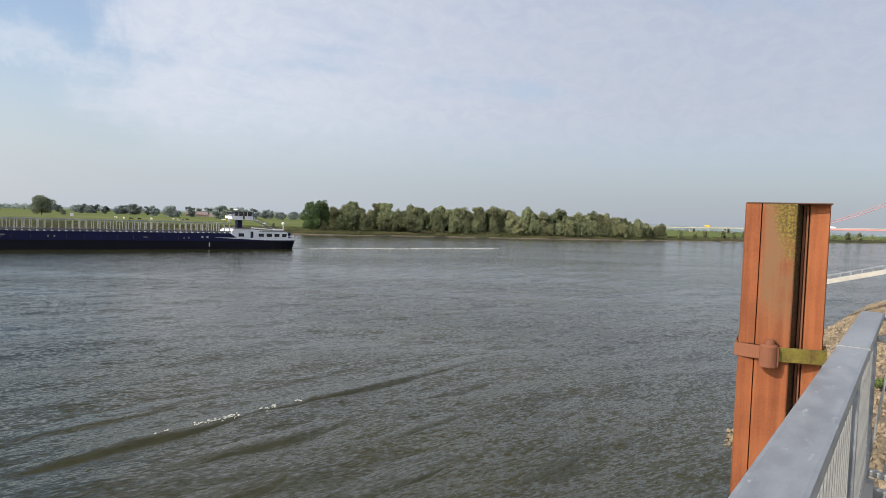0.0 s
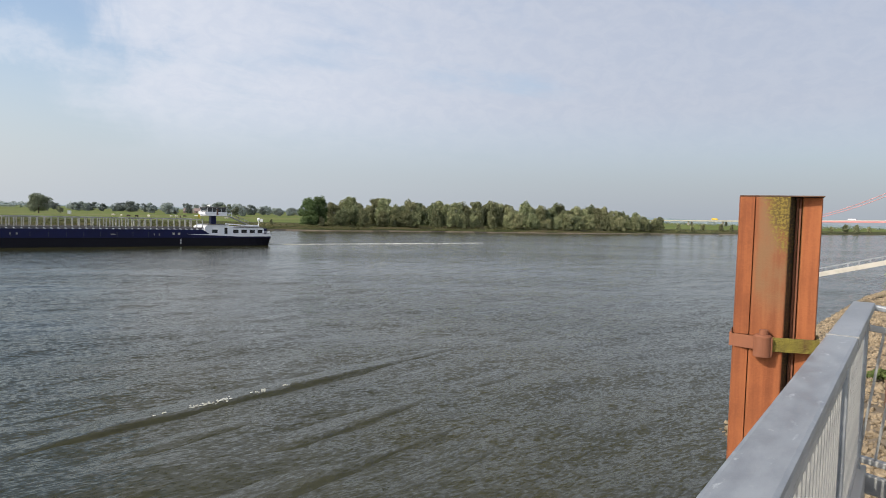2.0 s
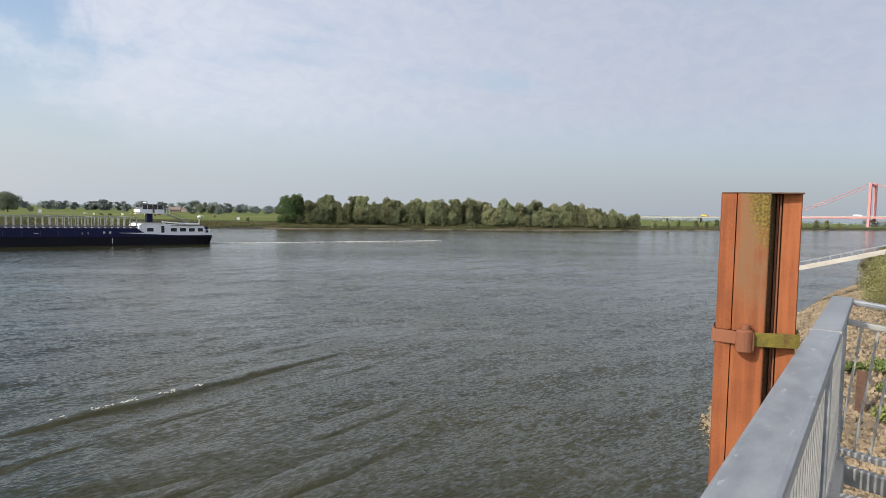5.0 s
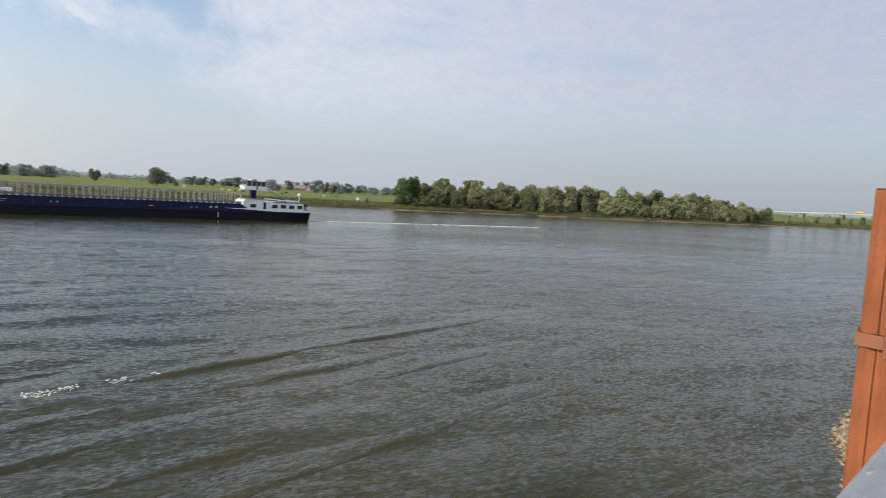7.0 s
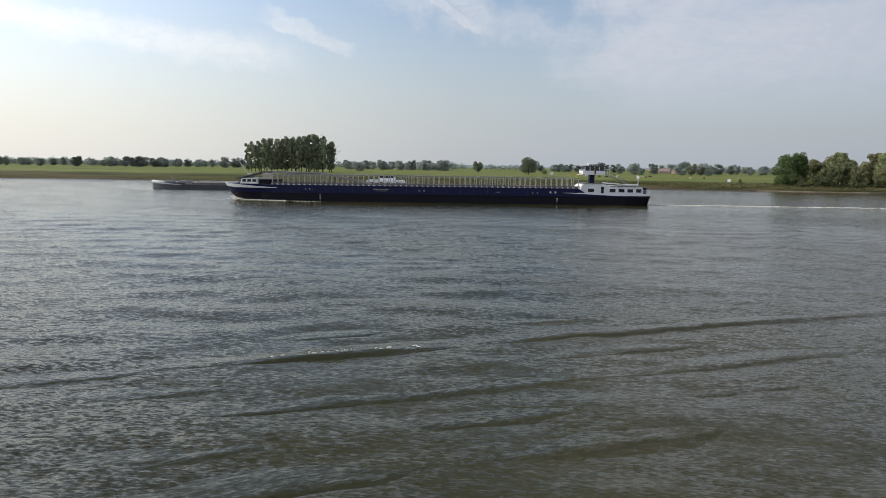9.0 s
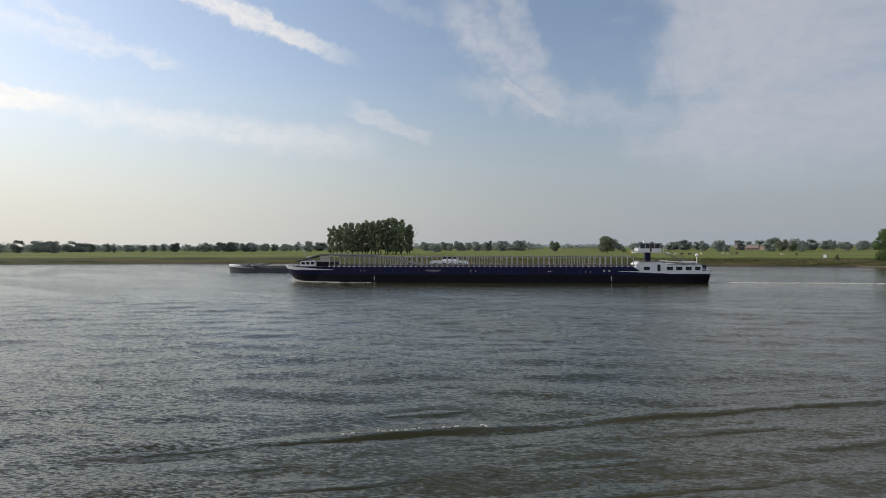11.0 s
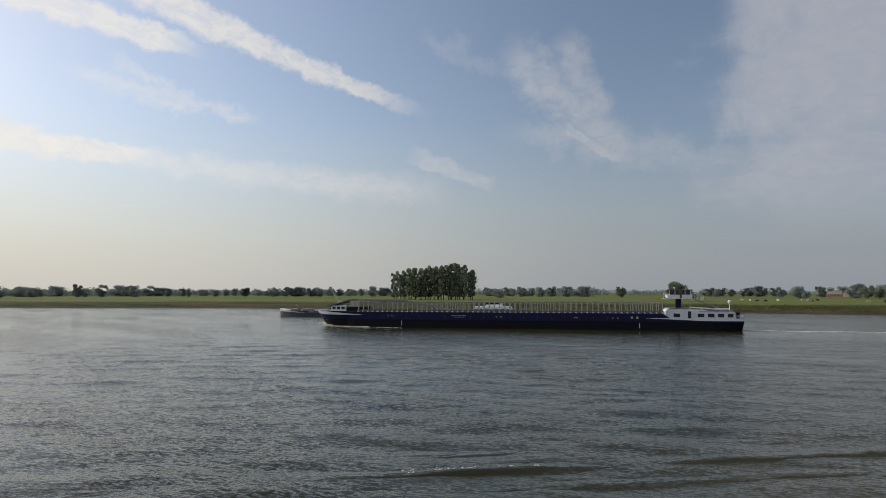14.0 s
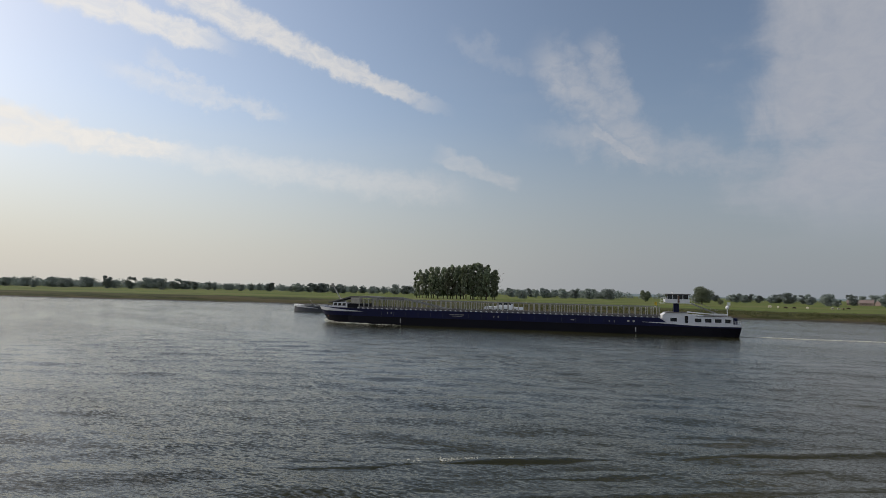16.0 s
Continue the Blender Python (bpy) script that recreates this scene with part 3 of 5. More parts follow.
def pile_material():
    """Weathered rust in upright runs, with yellow-green moss that creeps down from the head along one edge."""
    m = bpy.data.materials.new("weathered_pile_rust")
    m.use_nodes = True
    n = Nodes(m.node_tree)
    co = n.put("ShaderNodeTexCoord").outputs["Object"]
    sep = n.put("ShaderNodeSeparateXYZ", {0: co}).outputs
    runs = n.noise(n.put("ShaderNodeMapping", {"Vector": co, "Scale": (14, 14, 0.7)}).outputs[0], 1.0, 5.0, 0.6)
    speck = n.noise(co, 55.0, 6.0, 0.7)
    patch = n.noise(co, 3.2, 4.0, 0.55)
    f = n.math("ADD", n.math("MULTIPLY", runs, 0.55), n.math("ADD", n.math("MULTIPLY", speck, 0.2), n.math("MULTIPLY", patch, 0.25)))
    col = n.mix(n.step(f, 0.36, 0.64), rgb(0.195, 0.060, 0.024), rgb(0.335, 0.112, 0.042))
    tan = n.step(n.math("ADD", n.math("MULTIPLY", patch, 0.6), n.math("MULTIPLY", runs, 0.4)), 0.40, 0.58, 0.25, 0.9)
    on_web = n.math("MULTIPLY", n.step(sep[0], 0.10, 0.14), n.step(sep[0], 0.36, 0.33))
    high = n.step(sep[2], 8.55, 9.15)
    col = n.mix(n.math("MULTIPLY", tan, n.math("MULTIPLY", on_web, high)), col, rgb(0.205, 0.118, 0.060))
    creep = n.math("ADD", n.math("MULTIPLY", n.math("SUBTRACT", sep[0], 0.13), 4.0), n.math("MULTIPLY", n.math("SUBTRACT", sep[2], 9.71), 1.5))
    creep = n.math("ADD", creep, n.math("MULTIPLY", n.math("SUBTRACT", n.math("ADD", patch, speck), 1.0), 1.3))
    mossy = n.math("MULTIPLY", n.step(creep, 0.0, 0.38, 0.0, 0.9), n.step(sep[0], 0.43, 0.40))
    mosscol = n.mix(n.step(speck, 0.42, 0.6), rgb(0.075, 0.056, 0.017), rgb(0.23, 0.175, 0.034))
    col = n.mix(mossy, col, mosscol)
    # the slanted side's shade is painted dark here, with yellow moss specks
    side_shade = n.math("MULTIPLY", n.step(sep[0], 0.328, 0.338), n.step(sep[0], 0.40, 0.38))
    col = n.mix(n.math("MULTIPLY", side_shade, n.step(patch, 0.25, 0.6, 0.75, 0.95)), col, n.mix(n.step(speck, 0.5, 0.62), rgb(0.020, 0.016, 0.010), rgb(0.14, 0.105, 0.02)))
    bs = n.put("ShaderNodeBsdfPrincipled", {"Base Color": col, "Roughness": 0.85, "Specular IOR Level": 0.3})
    bn = n.put("ShaderNodeBump", {"Height": speck, "Strength": 0.35, "Distance": 0.01}).outputs[0]
    n.tree.links.new(bn, bs.inputs["Normal"])
    out = n.put("ShaderNodeOutputMaterial")
    n.tree.links.new(bs.outputs[0], out.inputs[0])
    return m


M["pile"] = pile_material()


def mooring_pile():
    c = polar(-25.45, 5.28)
    face = radians(-28.3)
    m = Matrix.Translation((c.x, c.y, 0)) @ Matrix.Rotation(face, 4, "Z")
    p = thing("mooring_pile", "rust-red steel sheet-pile post with yellow-green moss at its head", "mooring pile", m)
    bottom, head = -2.0, 9.71
    part("flange", prism(bmesh.new(), [(0, 0.012), (0.098, 0.012), (0.098, 0.03), (0.104, 0.10), (0.0, 0.10), (-0.012, 0.055)], bottom, head), "pile", p)
    part("web", prism(bmesh.new(), [(0.106, 0.0), (0.325, 0.0), (0.334, 0.006), (0.372, 0.15), (0.372, 0.42), (0.09, 0.42), (0.09, 0.11), (0.106, 0.05)], bottom, head - 0.002), "pile", p)
    part("interlock", prism(bmesh.new(), [(0.376, 0.128), (0.390, 0.12), (0.392, 0.16), (0.376, 0.165)], bottom, head - 0.004), "rust", p, "narrow rusty interlock rib")
    part("interlock", prism(bmesh.new(), [(0.396, 0.118), (0.408, 0.112), (0.411, 0.16), (0.396, 0.165)], bottom, head - 0.004), "rust", p, "narrow rusty interlock rib")
    part("flange", prism(bmesh.new(), [(0.418, 0.10), (0.538, 0.085), (0.546, 0.12), (0.54, 0.42), (0.376, 0.42), (0.376, 0.17), (0.418, 0.165)], bottom, head - 0.003), "pile", p)
    part("cap", boxed(-0.006, 0.008, head, 0.552, 0.43, head + 0.008), "old_rust", p, "thin rusty cap plate")
    z = 8.61
    bm = bmesh.new()
    prism(bm, [(-0.034, 0.018), (-0.034, 0.30), (-0.014, 0.30), (-0.014, 0.010), (0.20, -0.002), (0.20, -0.055)], z - 0.05, z + 0.05)
    part("strap", bm, "rust", p)
    bm = bmesh.new()
    prism(bm, [(0.255, -0.042), (0.255, -0.014), (0.552, 0.065), (0.552, 0.30), (0.572, 0.30), (0.572, 0.045)], z - 0.055, z + 0.048)
    part("strap", bm, "moss", p, "mossy end of the strap")
    bm = bmesh.new()
    bar(bm, (0.20, -0.05, z - 0.095), (0.20, -0.05, z + 0.055), 0.062, seg=28)
    bar(bm, (0.20, -0.05, z + 0.055), (0.20, -0.05, z + 0.068), 0.062, 0.05, seg=28)
    box(bm, 0.20, -0.075, z - 0.09, 0.268, 0.0, z + 0.05, bevel=0.01)
    part("hinge_eye", bm, "rust", p, smooth=False)
    part("hinge_pin", bar(bmesh.new(), (0.205, -0.05, z + 0.06), (0.205, -0.05, z + 0.105), 0.032, seg=20), "rust", p)


mooring_pile()


# ---- leaves and trees ----
def leaf_cloud(lobes, count, size, seed, flat=0.5, fill=0.35, aspect=1.0):
    """Many small leaf clumps spread over and in a set of lobes (x, y, z, rx, ry, rz)."""
    rng = np.random.default_rng(seed)
    lobes = np.array(lobes, float)
    area = (lobes[:, 3] * lobes[:, 4] + lobes[:, 5] * lobes[:, 4]) ** 0.9
    pick = rng.choice(len(lobes), count, p=area / area.sum())
    d = rng.normal(size=(count, 3))
    d /= np.linalg.norm(d, axis=1)[:, None]
    r = np.where(rng.random(count) < fill, rng.random(count) ** 0.5, 1 + rng.normal(0, 0.09, count))
    c = lobes[pick, :3] + d * lobes[pick, 3:] * r[:, None]
    nrm = d * (1 - flat) + rng.normal(size=(count, 3)) * flat + np.array([0, 0, 0.25])
    nrm /= np.linalg.norm(nrm, axis=1)[:, None]
    t = np.cross(nrm, rng.normal(size=(count, 3)))
    t /= np.linalg.norm(t, axis=1)[:, None]
    b = np.cross(nrm, t)
    s = size * (0.6 + 0.8 * rng.random(count))[:, None]
    t, b = t * s, b * s * aspect
    verts = np.stack([c - t * 0.5, c - b * 0.5 + t * 0.1, c + t * 0.55, c + b * 0.5 + nrm * s * 0.15], 1).reshape(-1, 3)
    faces = np.arange(count * 4).reshape(-1, 4)
    return verts, faces


def fast_mesh(name, verts, faces, material, parent=None):
    me = bpy.data.meshes.new(name)
    k = faces.shape[1]
    me.vertices.add(len(verts))
    me.vertices.foreach_set("co", np.ascontiguousarray(verts, dtype=np.float32).ravel())
    me.loops.add(faces.size)
    me.loops.foreach_set("vertex_index", faces.ravel().astype(np.int32))
    me.polygons.add(len(faces))
    me.polygons.foreach_set("loop_start", np.arange(0, faces.size, k, dtype=np.int32))
    me.update(calc_edges=True)
    me.materials.append(M[material])
    ob = new(name, me)
    if parent:
        ob.parent = parent
    return ob


def trunk_mesh(height, r, limbs, seed, lean=0.04):
    rng = random.Random(seed)
    bm = bmesh.new()
    p, k = Vector((0, 0, -0.4)), 5
    pts = [p]
    for i in range(k):
        p = p + Vector((rng.uniform(-lean, lean) * height / k * 2, rng.uniform(-lean, lean) * height / k * 2, (height + 0.4) / k))
        pts.append(p)
    for i in range(k):
        bar(bm, pts[i], pts[i + 1], r * (1 - 0.75 * i / k), r * (1 - 0.75 * (i + 1) / k), 7)
    for i in range(limbs):
        f = rng.uniform(0.25, 0.95)
        a = pts[min(int(f * k), k - 1)]
        ang = rng.uniform(0, 6.28)
        reach = height * rng.uniform(0.2, 0.4)
        b = a + Vector((math.cos(ang) * reach, math.sin(ang) * reach, reach * rng.uniform(0.5, 1.2)))
        bar(bm, a, b, r * 0.4 * (1.1 - f), r * 0.1, 5)
    return bm


def tree(name, label, category, group, height, crown, trunk_h, trunk_r, leaves, size, mat, seed, m):
    t = thing(name, label, category, m, group)
    part("trunk", trunk_mesh(trunk_h, trunk_r, 9, seed), "bark", t)
    v, f = leaf_cloud(crown, leaves, size, seed)
    fast_mesh("crown", v, f, mat, t)
    return t


def willow_crown(seed, h=12.0, w=5.0):
    rng = random.Random(seed)
    lobes = []
    for i in range(40):
        a = rng.uniform(0, 6.28)
        z = rng.uniform(0.10, 0.92) * h
        reach = w * (0.95 - 0.55 * abs(z / h - 0.38) - 0.55 * max(0, z / h - 0.55)) * rng.uniform(0.35, 0.9)
        s = rng.uniform(0.11, 0.22) * w * 1.4
        lobes.append((math.cos(a) * reach, math.sin(a) * reach, z, s, s, s * rng.uniform(0.9, 1.5)))
    lobes.append((0, 0, h * 0.42, w * 0.5, w * 0.5, h * 0.32))
    return lobes


def poplar_crown(seed, h=27.0, w=5.0):
    rng = random.Random(seed)
    lobes = []
    for i in range(44):
        a = rng.uniform(0, 6.28)
        f = rng.uniform(0.09, 0.95) ** 0.9
        reach = w * (0.8 - 0.85 * abs(f - 0.52)) * rng.uniform(0.2, 0.95)
        s = rng.uniform(0.55, 1.25)
        lobes.append((math.cos(a) * reach, math.sin(a) * reach, f * h, s, s, s * 1.35))
    return lobes


def round_crown(seed, h, w, low=0.25):
    rng = random.Random(seed)
    lobes = []
    for i in range(24):
        a = rng.uniform(0, 6.28)
        f = rng.uniform(low + 0.1, 0.88)
        reach = w * math.sqrt(max(0.05, 1 - ((f - 0.58) / 0.48) ** 2)) * rng.uniform(0.4, 0.8)
        s = w * rng.uniform(0.26, 0.42)
        lobes.append((math.cos(a) * reach, math.sin(a) * reach, f * h, s, s, s * 0.8))
    return lobes


def willow_grove():
    rng = random.Random(21)
    kinds = []
    lab = ("broad grey-green willow on the far river bank", "tall dark green willow of the bank grove", "bushy yellow-green willow at the water's edge", "grey-green willow with an uneven crown")
    for i in range(6):
        kinds.append(tree("willow_tree", lab[i % 4], "tree", "willows of the far bank", 12, willow_crown(40 + i), 6.5, 0.32, 9000, 0.42, "willow", 40 + i, pose(0, 0, -60)))
    dark = tree("poplar_tree", "round dense dark green poplar at the grove's end", "tree", "willows of the far bank", 13, willow_crown(77, 14.0, 6.0), 7, 0.4, 11000, 0.45, "dark", 77, pose(0, 0, -60))
    first = {}

    def place(kind, az, dist_off, s, rot):
        # where this bearing crosses the shore line
        d = 200.0
        for _ in range(400):
            p = polar(az, d)
            if p.y > shore_y(p.x) + 1e-6:
                break
            d += 2.0
        p = polar(az, d + dist_off)
        z = 2.1 if dist_off < 16 else 2.7
        m = Matrix.Translation((p.x, p.y, z)) @ Matrix.Rotation(rot, 4, "Z") @ Matrix.Diagonal((s, s, s, 1))
        if kind not in first:
            first[kind] = True
            kind.matrix_basis = m
        else:
            c = copy_thing(kind, m)
            c.scale = (s, s, s)

    place(dark, 11.75, 14, 1.0, 0.4)
    place(dark, 10.85, 20, 1.04, 2.1)
    az = 9.6
    while az > -19.4:
        f = (9.6 - az) / 29.0
        base = 1.20 + 0.16 * f - (1.0 * (f - 0.8) / 0.2 * 0.62 if f > 0.8 else 0)
        place(kinds[rng.randrange(6)], az, rng.uniform(22, 46), base * rng.uniform(0.76, 1.10), rng.uniform(0, 6.28))
        az -= rng.uniform(0.55, 0.95) * (1 - 0.35 * f)
    az = 8.9
    while az > -18.5:
        f = (9.6 - az) / 29.0
        place(kinds[rng.randrange(6)], az, rng.uniform(9, 16), rng.uniform(0.6, 0.95), rng.uniform(0, 6.28))
        az -= rng.uniform(0.9, 2.3) * (1 - 0.35 * f)
    for az, off, s in ((10.6, 10, 0.42), (-20.5, 14, 0.5), (-21.6, 16, 0.42), (-23.8, 24, 0.5), (-24.6, 22, 0.45), (-26.6, 22, 0.55), (-27.2, 25, 0.5), (-22.4, 60, 0.5), (-25.4, 90, 0.6), (-29.5, 60, 0.6), (-31.6, 50, 0.55), (-32.5, 40, 0.75), (-33.2, 45, 0.8), (-34.0, 70, 0.6), (-37.4, 60, 0.9), (-38.2, 70, 1.0), (-39.0, 60, 1.0), (14.9, 16, 0.22)):
        place(kinds[rng.randrange(6)], az, off, s, rng.uniform(0, 6.28))


willow_grove()


def bank_fringe():
    """Reeds, nettles and low scrub along the far water's edge, past counting."""
    rng = np.random.default_rng(17)
    lobes = []
    x = -260.0
    while x < 420:
        y0 = shore_y(x)
        thick = 0.5 + 0.5 * noise.noise((x * 0.03, 2.2, 0)) + 0.4 * noise.noise((x * 0.15, 5.2, 0))
        for _ in range(2 if x > -30 else 4):
            o = rng.uniform(2.5, 20)
            p = Vector((x, y0, 0)) + RN * o
            r = rng.uniform(0.35, 0.9) * (0.5 + max(thick, 0.0))
            lobes.append((p.x, p.y, float(np.interp(o, [2, 3.2, 8, 22], [0.6, 1.0, 2.0, 2.9])) + 0.2 * r, r * 1.6, r * 1.3, r * 0.8))
        x += rng.uniform(0.5, 1.4)
    v, f = leaf_cloud(lobes, 60000, 0.34, 23, fill=0.3)
    tagged(fast_mesh("bank_scrub", v, f, "fringe"), "low olive-brown scrub and reeds along the far bank", "scrub", kind="stuff")


bank_fringe()


def poplar_stand():
    rng = random.Random(8)
    kinds = [tree("poplar_tree", "tall dark green poplar with a bare lower trunk in the meadow", "tree", "poplars in the meadow", 27, poplar_crown(60 + i), 24, 0.42, 6500, 0.6, "poplar", 60 + i, pose(0, 0, -60)) for i in range(4)]
    used = set()
    for row in range(3):
        for i in range(10):
            az = 56.2 - i * 0.74 + rng.uniform(-0.15, 0.15) + 0.2 * row
            dist = 505 + row * 11 + rng.uniform(-2, 2) - i * 1.5
            s = (0.84, 0.90, 0.94, 0.97, 1.0, 1.03, 1.05, 1.06, 1.02, 0.90)[i] * rng.uniform(0.94, 1.03)
            p = polar(az, dist, 3.5)
            m = Matrix.Translation(p) @ Matrix.Rotation(rng.uniform(0, 6.28), 4, "Z") @ Matrix.Diagonal((s, s, s, 1))
            k = kinds[(row * 3 + i) % 4]
            if k in used:
                copy_thing(k, m).scale = (s, s, s)
            else:
                used.add(k)
                k.matrix_basis = m


poplar_stand()


def field_trees():
    rng = random.Random(12)
    lab = ("single round dark green tree in the meadow", "broad spreading field tree on the meadow", "dark field tree with a low crown")
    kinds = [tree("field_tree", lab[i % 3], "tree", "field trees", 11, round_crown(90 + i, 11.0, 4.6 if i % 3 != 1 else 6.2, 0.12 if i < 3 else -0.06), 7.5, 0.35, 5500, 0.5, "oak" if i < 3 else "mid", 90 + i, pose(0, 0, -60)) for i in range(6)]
    used = set()
    spots = [(36.7, 650, 0, 1.05), (32.2, 520, 1, 1.24), (30.8, 560, 2, 0.5), (29.6, 900, 2, 1.1), (29.0, 920, 0, 0.9), (25.6, 1000, 2, 1.1), (24.4, 820, 0, 1.1), (23.2, 700, 1, 1.0), (22.6, 690, 2, 0.6),
             (21.5, 860, 0, 1.1), (20.2, 950, 1, 1.2), (19.3, 700, 2, 1.3), (18.6, 640, 0, 1.05), (17.9, 630, 2, 0.8), (17.3, 700, 1, 0.95), (16.4, 900, 0, 1.1), (15.6, 900, 2, 1.0), (14.2, 820, 0, 0.9), (13.4, 900, 1, 0.8),
             (40.0, 900, 1, 1.2), (41.3, 880, 0, 1.3), (42.6, 870, 2, 1.3), (43.6, 860, 0, 1.2), (45.0, 1000, 2, 1.2), (46.3, 1050, 0, 1.1), (47.3, 700, 1, 0.9), (48.3, 1000, 2, 1.3),
             (57.8, 1000, 0, 1.1), (59.6, 1050, 2, 0.9), (60.6, 1050, 0, 1.1), (61.6, 1050, 2, 1.0), (62.2, 1030, 0, 1.1), (63.5, 980, 1, 1.2), (65.4, 950, 2, 1.3), (67.2, 940, 0, 1.2), (69.5, 930, 2, 1.2)]
    a = 12.5
    while a < 92:
        if not 32.0 < a < 39.0 and not 48.5 < a < 57.5:
            spots.append((a, rng.uniform(860, 1150), rng.randrange(3), rng.uniform(0.75, 1.35) * (1.25 if 76 < a < 84 else 1.0)))
        a += rng.uniform(0.35, 1.3)
    for az, dist, i, s in spots:
        # trees past 660 m take the leaf colour with haze in it
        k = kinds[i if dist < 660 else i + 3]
        w = s * (rng.uniform(0.8, 1.6) if dist > 660 else 1.0)
        m = Matrix.Translation(polar(az, dist, 3.5)) @ Matrix.Rotation(rng.uniform(0, 6.28), 4, "Z") @ Matrix.Diagonal((w, w, s, 1))
        if k in used:
            copy_thing(k, m).scale = (w, w, s)
        else:
            used.add(k)
            k.matrix_basis = m


field_trees()


def far_woods():
    """Belts of hedges and woods at the edge of the meadow, past counting."""
    rng = np.random.default_rng(9)
    lobes = []
    for az0, az1, dist, step, lo, hi in ((39, 110, 1500, 0.26, 8, 15), (57, 110, 1250, 0.4, 8, 14), (76, 90, 1150, 0.30, 10, 15), (12, 40, 1400, 0.36, 7, 14), (-45, -19, 1750, 0.3, 5, 11), (-44, -35.5, 1330, 0.3, 8, 15), (39, 44, 1000, 0.25, 9, 15)):
        a = az0
        while a < az1:
            h = rng.uniform(lo, hi)
            if rng.random() < 0.86:
                p = polar(a, dist + rng.uniform(-60, 60), 3.6)
                for _ in range(3):
                    w = h * rng.uniform(0.3, 0.5)
                    lobes.append((p.x + rng.uniform(-3, 3), p.y + rng.uniform(-3, 3), p.z + h * rng.uniform(0.3, 0.6), w, w, h * 0.42))
            a += step * rng.uniform(0.6, 1.4)
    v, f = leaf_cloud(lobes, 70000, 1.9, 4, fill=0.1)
    tagged(fast_mesh("far_woods", v, f, "far"), "grey-green belt of distant trees and hedges, tinted for haze", "woods", kind="stuff")


far_woods()


# ---- ships ----
def cargo_ship():
    """Local axes: x to the bow from the stern, y to port, z up from the water."""
    L, B = 112.7, 5.7
    ship = thing("cargo_ship", "long navy-blue cargo ship with white stern house and grey frame", "ship")

    def plan(x, z):
        """Half breadth of the hull."""
        b = B
        if x > L - 13:
            f = (x - (L - 13)) / 13
            b = B * math.sqrt(max(0.0, 1 - f ** 2.2)) * (0.82 + 0.18 * min(z / 4, 1)) + 0.12
        if x < 7:
            b = B * (0.86 + 0.14 * math.sqrt(x / 7)) - max(0, (1.2 - z)) * 0.5 * (1 - x / 7)
        return b

    def sheer(x):
        return 4.2 + 0.15 * max(0, (x - (L - 24)) / 24) ** 1.8 - (1.2 if x < 18 else 0.0)

    xs = [0, 0.6, 1.5, 3, 5, 7, 12, 17.0, 18.9, 25, 40, 60, 80, 90, L - 13, L - 11, L - 9, L - 7, L - 5, L - 3.4, L - 2.2, L - 1.2, L - 0.5, L]

    def shell(name, z0, z1, mat, label, parent, grow=0.0, x0=-1, x1=1e9):
        bm = bmesh.new()
        rows = []
        for x in [x for x in xs if x0 <= x <= x1]:
            a, b = (z0(x), z1(x))
            row = []
            rake = max(0, (x - (L - 9)) / 9) ** 1.3
            for z, s in ((a, 1), (b, 1), (b, -1), (a, -1)):
                row.append(bm.verts.new((x + (z - 4.5) * 0.70 * rake - (0.5 - 0.12 * z if x == 0 else 0) * -1 * (1 if z < 1.5 else 0.4), s * (plan(x, z) + grow), z)))
            rows.append(row)
        for p, q in zip(rows, rows[1:]):
            for i in range(4):
                bm.faces.new((p[i], q[i], q[(i + 1) % 4], p[(i + 1) % 4]))
        bm.faces.new(rows[0])
        bm.faces.new(rows[-1][::-1])
        bmesh.ops.recalc_face_normals(bm, faces=bm.faces)
        return part(name, bm, mat, parent, label)

    shell("hull", lambda x: -1.6, lambda x: 2.05, "black", "black lower hull", ship)
    shell("topside", lambda x: 2.04, lambda x: sheer(x), "navy", "navy-blue upper hull", ship)
    shell("rubbing_strake", lambda x: 1.98, lambda x: 2.16, "black", "", ship, 0.07)
    # white bands that taper along bow and stern
    for a, b, flip in ((-0.02, 22.8, False), (L - 15.5, L, True)):
        bm = bmesh.new()
        rows = []
        k = 30
        for i in range(k + 1):
            x = a + (b - a) * i / k
            xx = min(max(x, 0), L)
            f = i / k if flip else 1 - i / k
            top = 3.45 + 1.10 * f ** 1.2
            low = top - 0.05 - 0.85 * min(1, f * 1.3)
            if not flip:
                top = 3.08
                low = top - 0.04 - 0.58 * min(1, f * 1.7)
            rake = max(0, (xx - (L - 9)) / 9) ** 1.3
            row = []
            for s in (1, -1):
                for z in (low, top):
                    row.append(bm.verts.new((x + (z - 4.5) * 0.70 * rake, s * (plan(xx, z) + 0.14), z)))
            rows.append(row)
        for p, q in zip(rows, rows[1:]):
            bm.faces.new((p[0], q[0], q[1], p[1]))
            bm.faces.new((p[2], p[3], q[3], q[2]))
        if flip:
            bm.faces.new((rows[-1][0], rows[-1][2], rows[-1][3], rows[-1][1]))
        else:
            bm.faces.new((rows[0][0], rows[0][1], rows[0][3], rows[0][2]))
        bmesh.ops.recalc_face_normals(bm, faces=bm.faces)
        bmesh.ops.solidify(bm, geom=bm.faces[:], thickness=0.04)
        part("bulwark", bm, "white", ship, "white painted bulwark band")
    # frame over the hold
    z0, z1 = 4.2, 6.75
    x0, x1 = 18.8, L - 14.0
    count = int((x1 - x0) / 1.4)
    first = None
